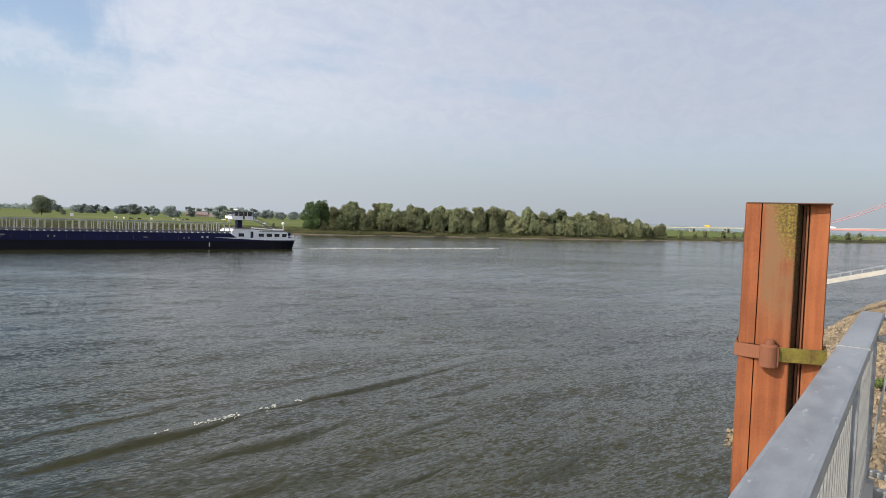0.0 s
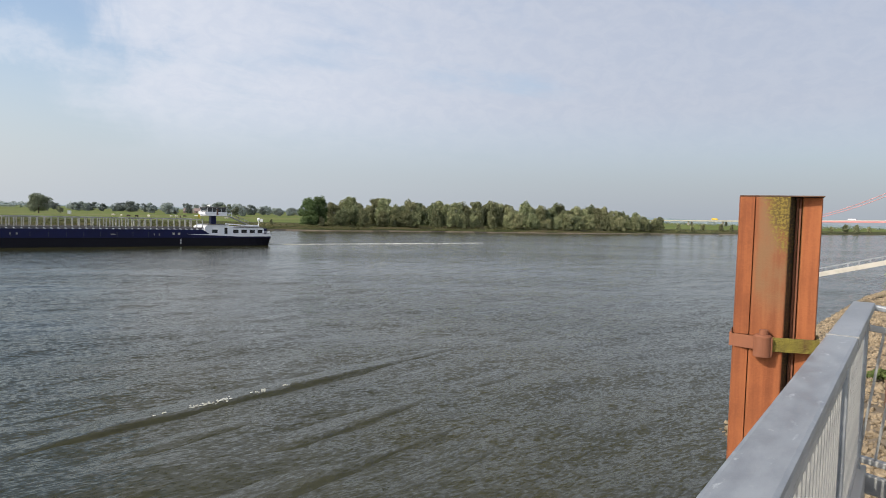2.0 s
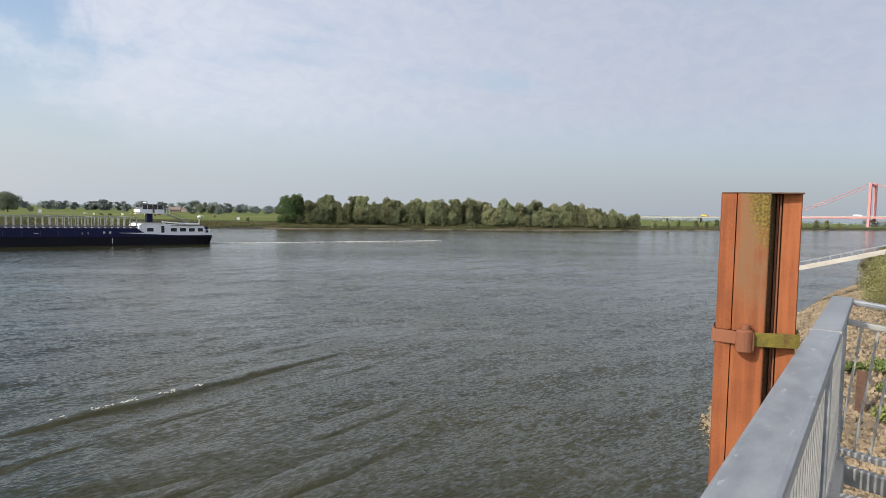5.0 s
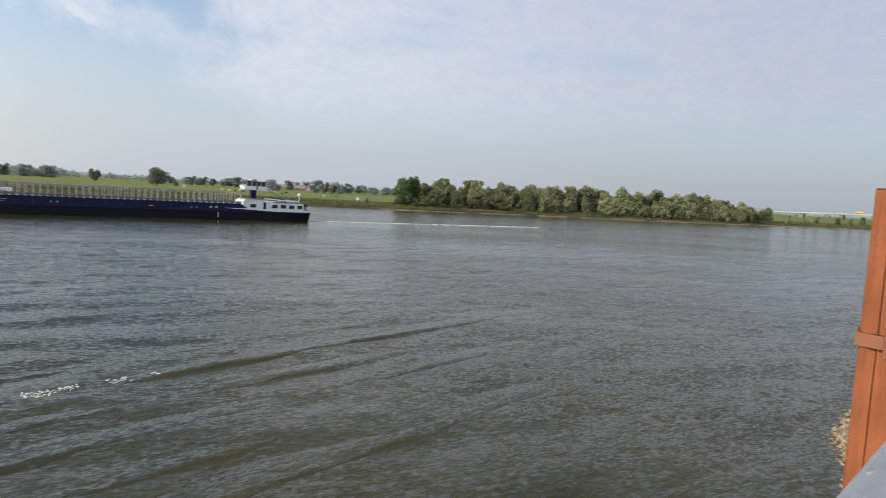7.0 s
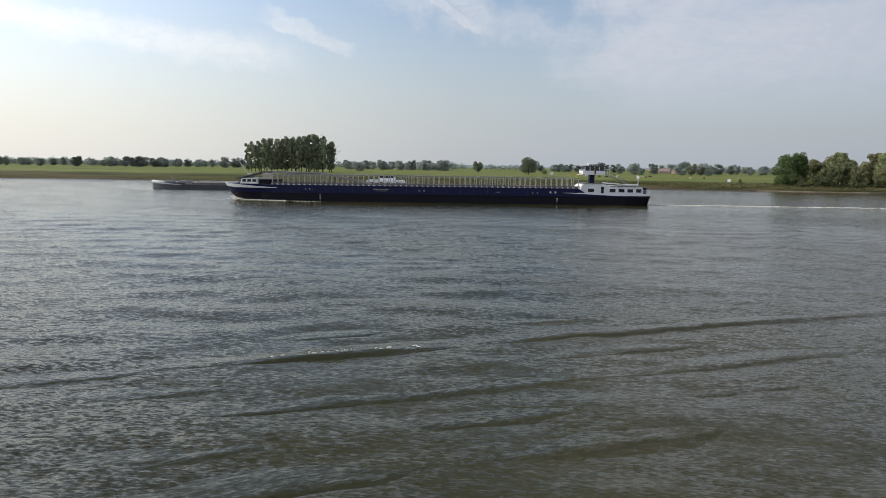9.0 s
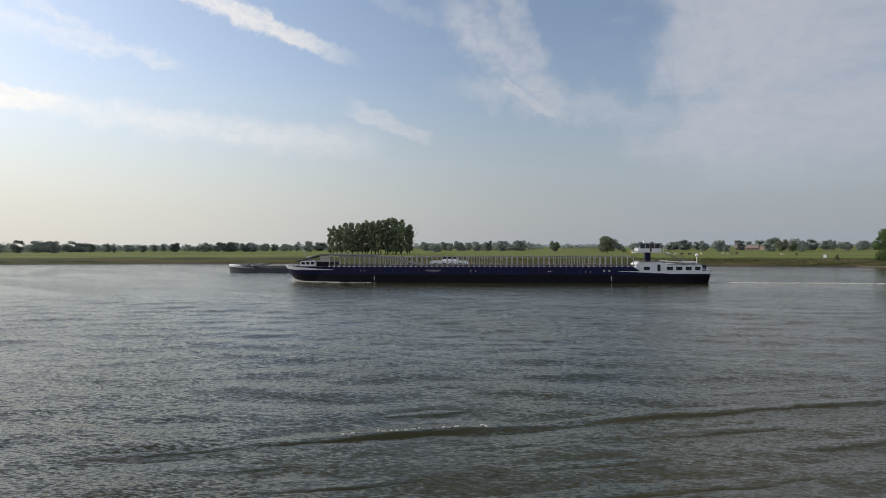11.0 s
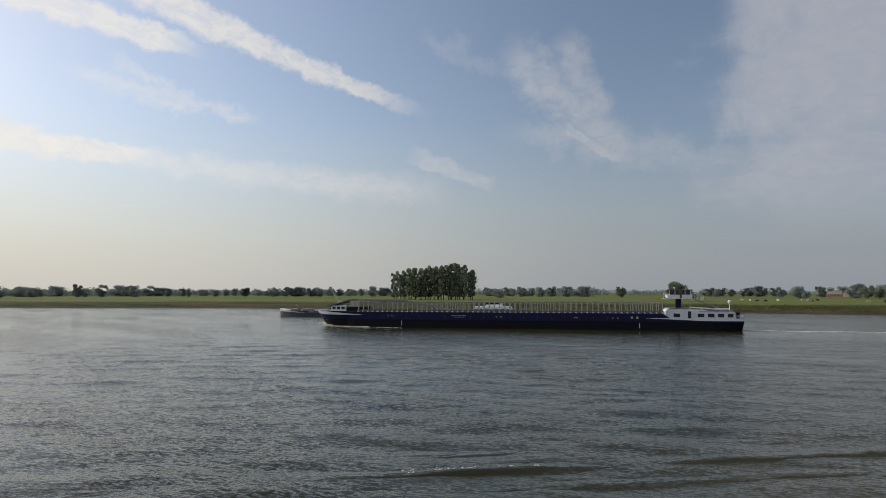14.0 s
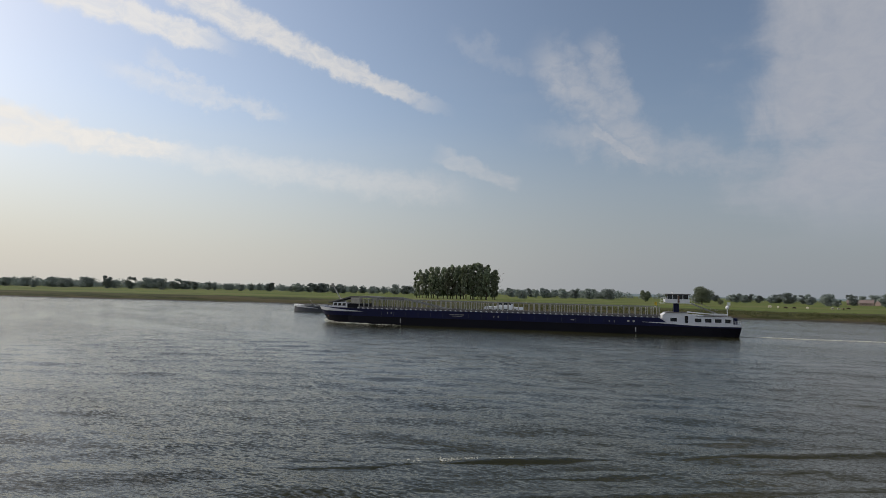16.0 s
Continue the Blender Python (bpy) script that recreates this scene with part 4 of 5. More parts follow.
    for side in (1, -1):
        for i in range(count + 1):
            x = x0 + i * 1.4
            y = side * 4.9
            high = z1
            if first is None:
                first = part("stanchion", boxed(-0.10, -0.12, 0, 0.10, 0.12, high - z0), "post", ship, "pale grey frame upright")
                first.location = (x, y, z0)
            else:
                ob = new("stanchion", first.data)
                ob.parent = ship
                ob.location = (x, y, z0)
        bm = boxed(x0 - 0.3, side * 4.9 - 0.16, z1 - 0.02, x1 + 0.2, side * 4.9 + 0.16, z1 + 0.16, bevel=0.03)
        part("top_rail", bm, "frame", ship)
        part("coaming", boxed(x0 - 0.3, side * 4.95 - 0.1, z0 - 0.1, x1 + 0.2, side * 4.95 + 0.1, z0 + 0.55), "deck", ship)
        one = None
        for i in range(count + 1):
            x = x0 + i * 1.4
            if one is None:
                bm = side_prism(bmesh.new(), [(-0.36, 0.02), (0.2, 0.02), (0.2, 0.28), (0.05, 0.28)], -0.05, 0.4)
                one = part("bracket", bm, "white", ship, "small white deck bracket")
                one.location = (x, side * 5.2 - (0.2 if side < 0 else 0.0), z0)
            else:
                ob = new("bracket", one.data)
                ob.parent = ship
                ob.location = (x, side * 5.2 - (0.2 if side < 0 else 0.0), z0)
    for i in range(0, count, 6):
        x = x0 + i * 1.4 + 0.56
        part("cross_beam", boxed(x - 0.1, -4.8, z1 - 0.1, x + 0.1, 4.8, z1 + 0.12), "frame", ship)
    # bulk load that lies in the hold
    bm = bmesh.new()
    rows = []
    for i in range(61):
        x = x0 + 1.5 + (x1 - x0 - 12) * i / 60
        e = min(1, min(i, 60 - i) / 4)
        rows.append([bm.verts.new((x, y, 4.4 + e * h * (0.35 + 0.3 * noise.noise((x * 0.16, y, 9))) )) for y, h in ((-4.6, 0.0), (-3.4, 0.55), (-1.2, 0.95), (1.2, 0.95), (3.4, 0.55), (4.6, 0.0))])
    for p, q in zip(rows, rows[1:]):
        for j in range(5):
            bm.faces.new((p[j], q[j], q[j + 1], p[j + 1]))
    part("bulk_load", bm, "cargo", ship, "dark brown bulk load")
    part("hold_cover", boxed(x0, -4.7, 4.1, x1, 4.7, 4.5), "deck", ship, "dark low hold covers")
    # marks on the side
    for x, w, h, z in ((24.6, 0.5, 0.5, 3.15), (25.9, 0.5, 0.5, 3.15), (29.4, 0.25, 0.45, 2.95), (30.6, 0.25, 0.45, 2.95), (39.4, 0.9, 0.16, 3.0), (58.8, 0.3, 0.4, 3.1), (60.0, 0.3, 0.4, 3.1), (88.6, 0.25, 0.4, 3.2), (89.7, 0.25, 0.4, 3.2)):
        part("hull_mark", boxed(x, B, z - h / 2, x + w, B + 0.03, z + h / 2), "frame" if w < 0.5 else "post", ship)
    for x in (24.3, 86.0):
        part("draught_scale", boxed(x, B, 0.6, x + 0.14, B + 0.03, 1.8), "white", ship)
    # bars where the name stands
    for x, w in ((68.2, 1.0), (69.4, 1.4), (71.0, 1.2)):
        part("name_bar", boxed(x, B, 3.2, x + w, B + 0.03, 3.42), "frame", ship)
    part("name_bar", boxed(68.7, B, 2.85, 71.5, B + 0.03, 2.97), "frame", ship)
    for i in range(18):
        x = 32 + i * 3.5
        part("fender_stay", boxed(x, B, 2.5, x + 0.08, B + 0.04, 3.5), "slate", ship)

    # stern house
    house = part("deckhouse", side_prism(bmesh.new(), [(1.8, 2.9), (18.0, 2.9), (18.0, 4.8), (17.2, 5.4), (12.4, 5.5), (10.6, 5.0), (2.3, 4.8), (1.9, 4.5)], -4.4, 4.4), "white", ship, "white steel deckhouse")
    for x, w in ((2.25, 1.4), (4.45, 1.45), (6.7, 1.5), (9.0, 1.5), (14.65, 1.5)):
        for s in (1, -1):
            y0, y1 = (4.4, 4.45) if s > 0 else (-4.45, -4.4)
            win = part("window", boxed(x - 0.1, y0, 3.26, x + w + 0.1, y1, 4.30), "white", house, "pale window frame")
            part("pane", boxed(x, y0 - 0.01, 3.34, x + w, y1 + 0.012, 4.22), "glass", win)
    part("door", boxed(12.05, 4.4, 3.0, 12.8, 4.46, 4.75), "glass", house, "dark open doorway")
    part("door", boxed(11.4, 4.4, 3.0, 12.0, 4.48, 4.75), "white", house, "white door leaf")
    part("roof", boxed(2.0, -4.6, 4.84, 10.4, 4.6, 4.94), "deck", house)
    part("roof", boxed(12.2, -4.6, 5.50, 17.2, 4.6, 5.58), "deck", house, "dark roof edge")
    # rising column and wheelhouse
    part("column", boxed(13.8, -0.9, 5.4, 15.1, 0.9, 7.9), "navy", ship, "navy-blue lifting column")
    bm = side_prism(bmesh.new(), [(12.4, 7.8), (17.4, 7.8), (18.0, 8.15), (18.1, 8.85), (12.2, 8.85), (12.2, 8.0)], -2.6, 2.6)
    wh = part("wheelhouse", bm, "white", ship, "white wheelhouse with a dark window band")
    part("window_band", side_prism(bmesh.new(), [(12.5, 8.85), (17.4, 8.85), (17.7, 9.95), (12.4, 9.95)], -2.5, 2.5), "glass", wh, "dark glass band")
    for x in (12.5, 13.8, 15.0, 16.2, 17.5):
        for s in (1, -1):
            part("mullion", boxed(x - 0.06, s * 2.53 - 0.05, 8.8, x + 0.06, s * 2.53 + 0.05, 9.95), "white", wh)
    part("roof", boxed(12.0, -2.8, 9.95, 18.1, 2.8, 10.14, bevel=0.05), "deck", wh, "dark grey wheelhouse roof")
    part("door", boxed(14.6, 2.58, 7.95, 15.05, 2.64, 9.7), "old_rust", wh, "brown wheelhouse door")
    bm = bmesh.new()
    for x in (11.0, 11.7, 18.4, 19.0):
        bar(bm, (x, 2.6, 7.8), (x, 2.6, 9.2), 0.045, seg=6)
    for z in (8.5, 9.2):
        bar(bm, (11.0, 2.6, z), (12.2, 2.6, z), 0.04, seg=6)
        bar(bm, (18.0, 2.6, z), (19.0, 2.6, z), 0.04, seg=6)
    box(bm, 10.9, -2.6, 7.72, 12.3, 2.6, 7.8)
    box(bm, 17.9, -2.6, 7.72, 19.1, 2.6, 7.8)
    part("guard_rail", bm, "white", wh)
    wh.location.x = -0.75
    part("radar", boxed(15.9, -1.3, 10.5, 16.2, 1.3, 10.68), "white", wh)
    part("mast", bar(bmesh.new(), (16.05, 0, 10.1), (16.05, 0, 10.5), 0.08), "white", wh)
    # stair down from the wheelhouse
    bm = bmesh.new()
    for y in (1.7, 2.5):
        beam(bm, (11.0, y, 7.8), (4.8, y, 5.3), 0.14, 0.28)
        beam(bm, (11.0, y, 8.7), (4.8, y, 6.2), 0.06, 0.06)
    for i in range(12):
        f = (i + 0.5) / 12
        box(bm, 11.0 - 6.2 * f - 0.12, 1.7, 7.8 - 2.5 * f - 0.03, 11.0 - 6.2 * f + 0.12, 2.5, 7.8 - 2.5 * f + 0.03)
        if i % 2 == 0:
            bar(bm, (11.0 - 6.2 * f, 2.5, 7.8 - 2.5 * f), (11.0 - 6.2 * f, 2.5, 8.7 - 2.5 * f), 0.03, seg=5)
    part("stair", bm, "frame", ship)
    # small crane jib lying on the roof, tender, mast, funnel
    part("jib", beam(bmesh.new(), (12.2, 3.2, 5.75), (6.2, 3.2, 5.35), 0.26, 0.26), "white", ship, "white crane jib")
    bm = bmesh.new()
    bmesh.ops.create_icosphere(bm, subdivisions=3, radius=1.0, matrix=Matrix.LocRotScale((4.6, 3.0, 5.35), None, (1.9, 0.8, 0.58)))
    bmesh.ops.bisect_plane(bm, geom=bm.verts[:] + bm.edges[:] + bm.faces[:], plane_co=(0, 0, 5.5), plane_no=(0, 0, 1), clear_outer=True)
    bmesh.ops.holes_fill(bm, edges=bm.edges[:])
    part("tender", bm, "white", ship, "white dinghy on the roof")
    bm = bmesh.new()
    bar(bm, (3.0, 3.6, 4.7), (3.0, 3.6, 6.9), 0.1)
    bmesh.ops.create_icosphere(bm, subdivisions=2, radius=0.45, matrix=Matrix.Translation((3.0, 3.6, 7.1)))
    part("aft_mast", bm, "white", ship, "white mast with a round antenna dome")
    part("funnel", boxed(0.75, 2.6, 2.9, 1.6, 3.9, 4.6, bevel=0.1), "navy", ship, "navy funnel casing")
    bm = bmesh.new()
    for i in range(7):
        bar(bm, (0.3 + 0.35 * i, 4.7, 3.0), (0.3 + 0.35 * i, 4.7, 3.9), 0.03, seg=5)
    for z in (3.5, 3.9):
        bar(bm, (0.3, 4.7, z), (2.5, 4.7, z), 0.03, seg=5)
    part("aft_rail", bm, "white", ship)
    bm = bmesh.new()
    bar(bm, (19.4, 4.9, 6.9), (19.4, 4.9, 8.2), 0.05, seg=6)
    box(bm, 19.4, 4.88, 7.3, 19.9, 4.92, 8.1)
    part("flag", bm, "yellow", ship, "small yellow flag")
    # fore ship
    part("foredeck", prism(bmesh.new(), [(L - 12.2, -5.0), (L - 7, -4.2), (L - 3.5, -2.6), (L - 1.5, -0.6), (L - 1.5, 0.6), (L - 3.5, 2.6), (L - 7, 4.2), (L - 12.2, 5.0)], 3.9, 4.3), "deck", ship)
    fc = part("forecastle", side_prism(bmesh.new(), [(L - 9.6, 4.2), (L - 4.8, 4.2), (L - 5.3, 5.7), (L - 9.4, 5.85)], -2.9, 2.9), "white", ship, "low white fore cabin")
    for x in (L - 9.1, L - 7.75, L - 6.4):
        win = part("window", boxed(x - 0.06, 2.9, 4.74, x + 0.96, 2.94, 5.51), "frame", fc)
        part("pane", boxed(x, 2.89, 4.8, x + 0.9, 2.96, 5.45), "glass", win)
    bm = bmesh.new()
    bar(bm, (L - 7.0, 0, 5.5), (L - 3.7, 0, 10.4), 0.20, 0.16)
    box(bm, L - 4.1, -0.4, 10.1, L - 3.0, 0.4, 10.6, bevel=0.1)
    box(bm, L - 3.7, -0.7, 10.6, L - 3.45, 0.7, 11.1, bevel=0.05)
    box(bm, L - 7.6, -0.5, 5.6, L - 6.4, 0.5, 6.9, bevel=0.1)
    part("fore_mast", bm, "post", ship, "grey fore mast lowered aslant")
    bm = bmesh.new()
    bar(bm, (L - 5.2, -1.6, 4.4), (L - 5.2, 1.6, 4.4), 0.5, seg=12)
    box(bm, L - 6.0, -1.9, 3.9, L - 4.4, -1.5, 5.0)
    box(bm, L - 6.0, 1.5, 3.9, L - 4.4, 1.9, 5.0)
    part("windlass", bm, "black", ship)
    part("locker", boxed(L - 14.2, 3.0, 5.5, L - 11.3, 4.3, 7.1, bevel=0.05), "pale", ship, "pale box locker under the frame")
    part("deck_chest", boxed(L - 14.3, -4.2, 4.2, L - 10.2, 4.2, 5.48, bevel=0.05), "black", ship, "dark base box under the locker")
    bm = bmesh.new()
    for y in (4.0, 5.0):
        beam(bm, (L - 27.0, y, 7.3), (L - 40.0, y, 4.7), 0.22, 0.45)
        beam(bm, (L - 14.0, y, 7.4), (L - 27.0, y, 7.4), 0.22, 0.35)
    part("boarding_ramp", bm, "frame", ship, "grey sloping ramp on the frame")
    bm = side_prism(bmesh.new(), [(L - 26, 6.9), (L - 14, 7.12), (L - 10.6, 7.12), (L - 3.6, 5.45), (L - 3.4, 5.6), (L - 10.4, 7.5), (L - 14, 7.7), (L - 26, 7.3)], -2.6, 2.6)
    part("awning", bm, "deck", ship, "dark tarpaulin over the frame's end")
    bm = bmesh.new()
    bmesh.ops.create_icosphere(bm, subdivisions=2, radius=1.0, matrix=Matrix.LocRotScale((L - 4.3, 3.4, 2.1), None, (0.45, 0.25, 0.6)))
    part("anchor", bm, "rust", ship, "rusty anchor at the bow")
    # white water that goes with the ship
    rng = np.random.default_rng(2)

    def froth(path, count, size, lift=0.05):
        v, f = [], []
        for _ in range(count):
            t = rng.random()
            x, y, w = path(t)
            c = np.array([x + rng.normal(0, 0.4), y + rng.normal(0, w), lift + rng.normal(0, 0.03)])
            s = size * rng.uniform(0.4, 1.3)
            k = len(v)
            a0 = rng.uniform(0, 6.28)
            ring = [(c[0] + math.cos(a0 + q * 1.05) * s * rng.uniform(0.6, 2.4), c[1] + math.sin(a0 + q * 1.05) * s * rng.uniform(0.4, 0.8), c[2] - 0.02) for q in range(6)]
            v += [tuple(c + [0, 0, 0.06])] + ring
            f += [(k, k + 1 + q, k + 1 + (q + 1) % 6) for q in range(6)]
        return np.array(v), np.array(f)

    v, f = froth(lambda t: (L - 2.2 - 15 * t, 1.5 + 5.0 * t ** 0.5, 0.5 * (1 - t) + 0.15), 420, 0.22, 0.05)
    for q in range(0, len(v), 7):
        fore = max(0.0, 1 - (L - 2.0 - v[q][0]) / 5.0)
        v[q:q + 7, 2] += rng.random() * (0.15 + 1.1 * fore)
    v2, f2 = froth(lambda t: (L - 16 - 12 * t, 6.9 + 0.5 * t, 0.25), 60, 0.12)
    tagged(fast_mesh("bow_wave", np.vstack([v, v2]), np.vstack([f, f2 + len(v)]), "foam", ship), "white foam of the bow wave", kind="stuff")
    v, f = froth(lambda t: (0.2 - 80 * t ** 1.5, 2.0 + 2.0 * t, 0.20 + 0.6 * t), 1200, 0.17, 0.08)
    tagged(fast_mesh("stern_wake", v, f, "foam", ship), "thin white foam line of the wake", kind="stuff")
    return ship


ship = cargo_ship()


def tank_barge():
    L, B = 98.0, 4.7
    b = thing("tank_barge", "low dark loaded river barge with white bow bulwark and deck pipes", "barge")
    bm = bmesh.new()
    curve = [(L - 13 + 13 * math.sin(radians(q)), B * math.cos(radians(q)) ** 0.8) for q in range(0, 86, 7)]
    out = [(0, -B * 0.9), (4, -B)] + [(x, -y) for x, y in curve] + curve[::-1] + [(4, B), (0, B * 0.9)]
    part("hull", prism(bm, out, -1.2, 1.55), "slate", b, "dark slate-blue hull")
    bm = bmesh.new()
    side = [(x + 0.1, y + 0.06, 1.5 + 0.75 * ((x - L + 13) / 13) ** 2, 1.62 + 1.35 * ((x - L + 13) / 13) ** 1.2) for x, y in curve]
    pts = side + [(x, -y, z0, z1) for x, y, z0, z1 in side[::-1]]
    rows = [(bm.verts.new((x, y, z0)), bm.verts.new((x, y, z1))) for x, y, z0, z1 in pts]
    for p, q in zip(rows, rows[1:]):
        bm.faces.new((p[0], q[0], q[1], p[1]))
    bmesh.ops.solidify(bm, geom=bm.faces[:], thickness=0.1)
    part("bulwark", bm, "white", b, "white bow bulwark")
    bm = bmesh.new()
    pts = [(x - 0.2, y * 0.98, 0) for x, y in curve] + [(x - 0.2, -y * 0.98, 0) for x, y in curve[::-1]]
    part("raised_bow", prism(bm, [(x, y) for x, y, z in pts], 1.5, 2.3), "slate", b)
    bm = bmesh.new()
    box(bm, 20, -3.2, 1.5, L - 16, 3.2, 2.35, bevel=0.1)
    part("tank_deck", bm, "deck", b)
    for y in (1.4, 2.2, -1.4):
        part("deck_pipe", bar(bmesh.new(), (18, y, 2.75), (L - 18, y, 2.75), 0.16), "frame", b)
    for i in range(11):
        x = 22 + i * 4.4
        bm = bmesh.new()
        box(bm, x, 0.6, 2.3, x + 0.6, 2.6, 2.9)
        bar(bm, (x + 0.3, 1.0, 2.9), (x + 0.3, 1.0, 3.3), 0.12)
        part("valve", bm, "frame", b)
    bm = bmesh.new()
    bar(bm, (L - 9, 0, 2.0), (L - 6.5, 0, 4.8), 0.14, 0.09)
    box(bm, L - 8, -1.6, 2.0, L - 5, 1.6, 3.0, bevel=0.1)
    box(bm, L - 13.5, -2.6, 1.6, L - 11, 2.6, 3.1, bevel=0.08)
    part("fore_gear", bm, "frame", b)
    bm = bmesh.new()
    for i in range(28):
        x = 19 + i * 1.9
        bar(bm, (x, 4.4, 1.5), (x, 4.4, 2.6), 0.035, seg=5)
    bar(bm, (19, 4.4, 2.6), (70.5, 4.4, 2.6), 0.035, seg=5)
    part("side_rail", bm, "frame", b)
    h = part("deckhouse", side_prism(bmesh.new(), [(3, 1.5), (17.5, 1.5), (16.8, 4.2), (4, 4.2)], -4.0, 4.0), "white", b, "white stern house")
    for x in (5, 8, 11, 14):
        win = part("window", boxed(x - 0.08, 4.0, 2.42, x + 1.5, 4.04, 3.5), "frame", h)
        part("pane", boxed(x, 3.99, 2.5, x + 1.4, 4.06, 3.4), "glass", win)
    w = part("wheelhouse", side_prism(bmesh.new(), [(7, 4.2), (12.8, 4.2), (12.2, 6.0), (7.4, 6.0)], -2.4, 2.4), "white", b)
    part("window_band", side_prism(bmesh.new(), [(7.2, 5.0), (12.6, 5.0), (12.4, 5.7), (7.3, 5.7)], -2.43, 2.43), "glass", w)
    return b


barge = tank_barge()


# ---- waves of a passed wake ----
def wake_wave(label, length, height, width, seed):
    """A long low wave ridge whose edges sink under the surface."""
    nx, ny = int(length / 0.45), 36
    verts = []
    for i in range(nx + 1):
        x = (i / nx - 0.5) * length
        e = math.sin(math.pi * i / nx) ** 1.1
        bend = 0.15 * math.sin(x * 0.05 + seed) + 0.2 * noise.noise((x * 0.35, seed, 0))
        hh = height * e * (0.75 + 0.9 * noise.noise((x * 0.11, seed, 3)))
        for j in range(ny + 1):
            f = j / ny * 2 - 1
            prof = math.exp(-(f * 2.6) ** 2)
            lean = 0.12 * width * prof
            z = hh * prof - 0.16 * (abs(f) ** 2.5) - 0.03 + 0.035 * noise.noise((x * 0.7, f * width * 0.8, seed)) * (1 - abs(f))
            verts.append((x, f * width / 2 + bend - lean, z - 0.02))
    idx = np.arange((nx + 1) * (ny + 1)).reshape(nx + 1, ny + 1)
    faces = np.stack([idx[:-1, :-1], idx[1:, :-1], idx[1:, 1:], idx[:-1, 1:]], -1).reshape(-1, 4)
    w = thing("wake_wave", label, "wave", group="waves of a passed wake")
    ob = fast_mesh("ridge", np.array(verts), faces, "wave", w)
    ob.data.polygons.foreach_set("use_smooth", [True] * len(faces))
    return w


wakes = [wake_wave("long low olive wave with a foaming crest", 66, 0.29, 4.6, 1),
         wake_wave("low following wave of a passed wake", 54, 0.11, 4.0, 2),
         wake_wave("low following wave of a passed wake", 50, 0.13, 4.0, 3),
         wake_wave("low following wave of a passed wake", 48, 0.12, 3.8, 4),
         wake_wave("low following wave of a passed wake", 44, 0.12, 4.0, 5),
         wake_wave("low leading wave of a passed wake", 56, 0.06, 3.8, 6)]


def crest_foam(parent):
    rng = np.random.default_rng(6)
    v, f = [], []
    for x0, w, count in ((0.2, 0.4, 34), (1.4, 0.35, 18), (3.6, 0.35, 20), (-1.6, 0.25, 5), (5.4, 0.2, 4)):
        for _ in range(count):
            x, drop = rng.normal(x0, w), abs(rng.normal(0, 0.22))
            c = np.array([x, -0.22 - drop, 0.22 - 0.30 * drop + rng.normal(0, 0.012)])
            s = rng.uniform(0.015, 0.06)
            k = len(v)
            ring = [(c[0] + math.cos(q * 1.05) * s * rng.uniform(0.6, 3.4), c[1] + math.sin(q * 1.05) * s * rng.uniform(0.4, 1.1), c[2] - 0.02) for q in range(6)]
            v += [tuple(c + [0, 0, 0.03])] + ring
            f += [(k, k + 1 + q, k + 1 + (q + 1) % 6) for q in range(6)]
    ob = fast_mesh("crest_foam", np.array(v), np.array(f), "foam", parent)
    return tagged(ob, "broken white foam on the crest", kind="stuff")


foam_patch = crest_foam(wakes[0])


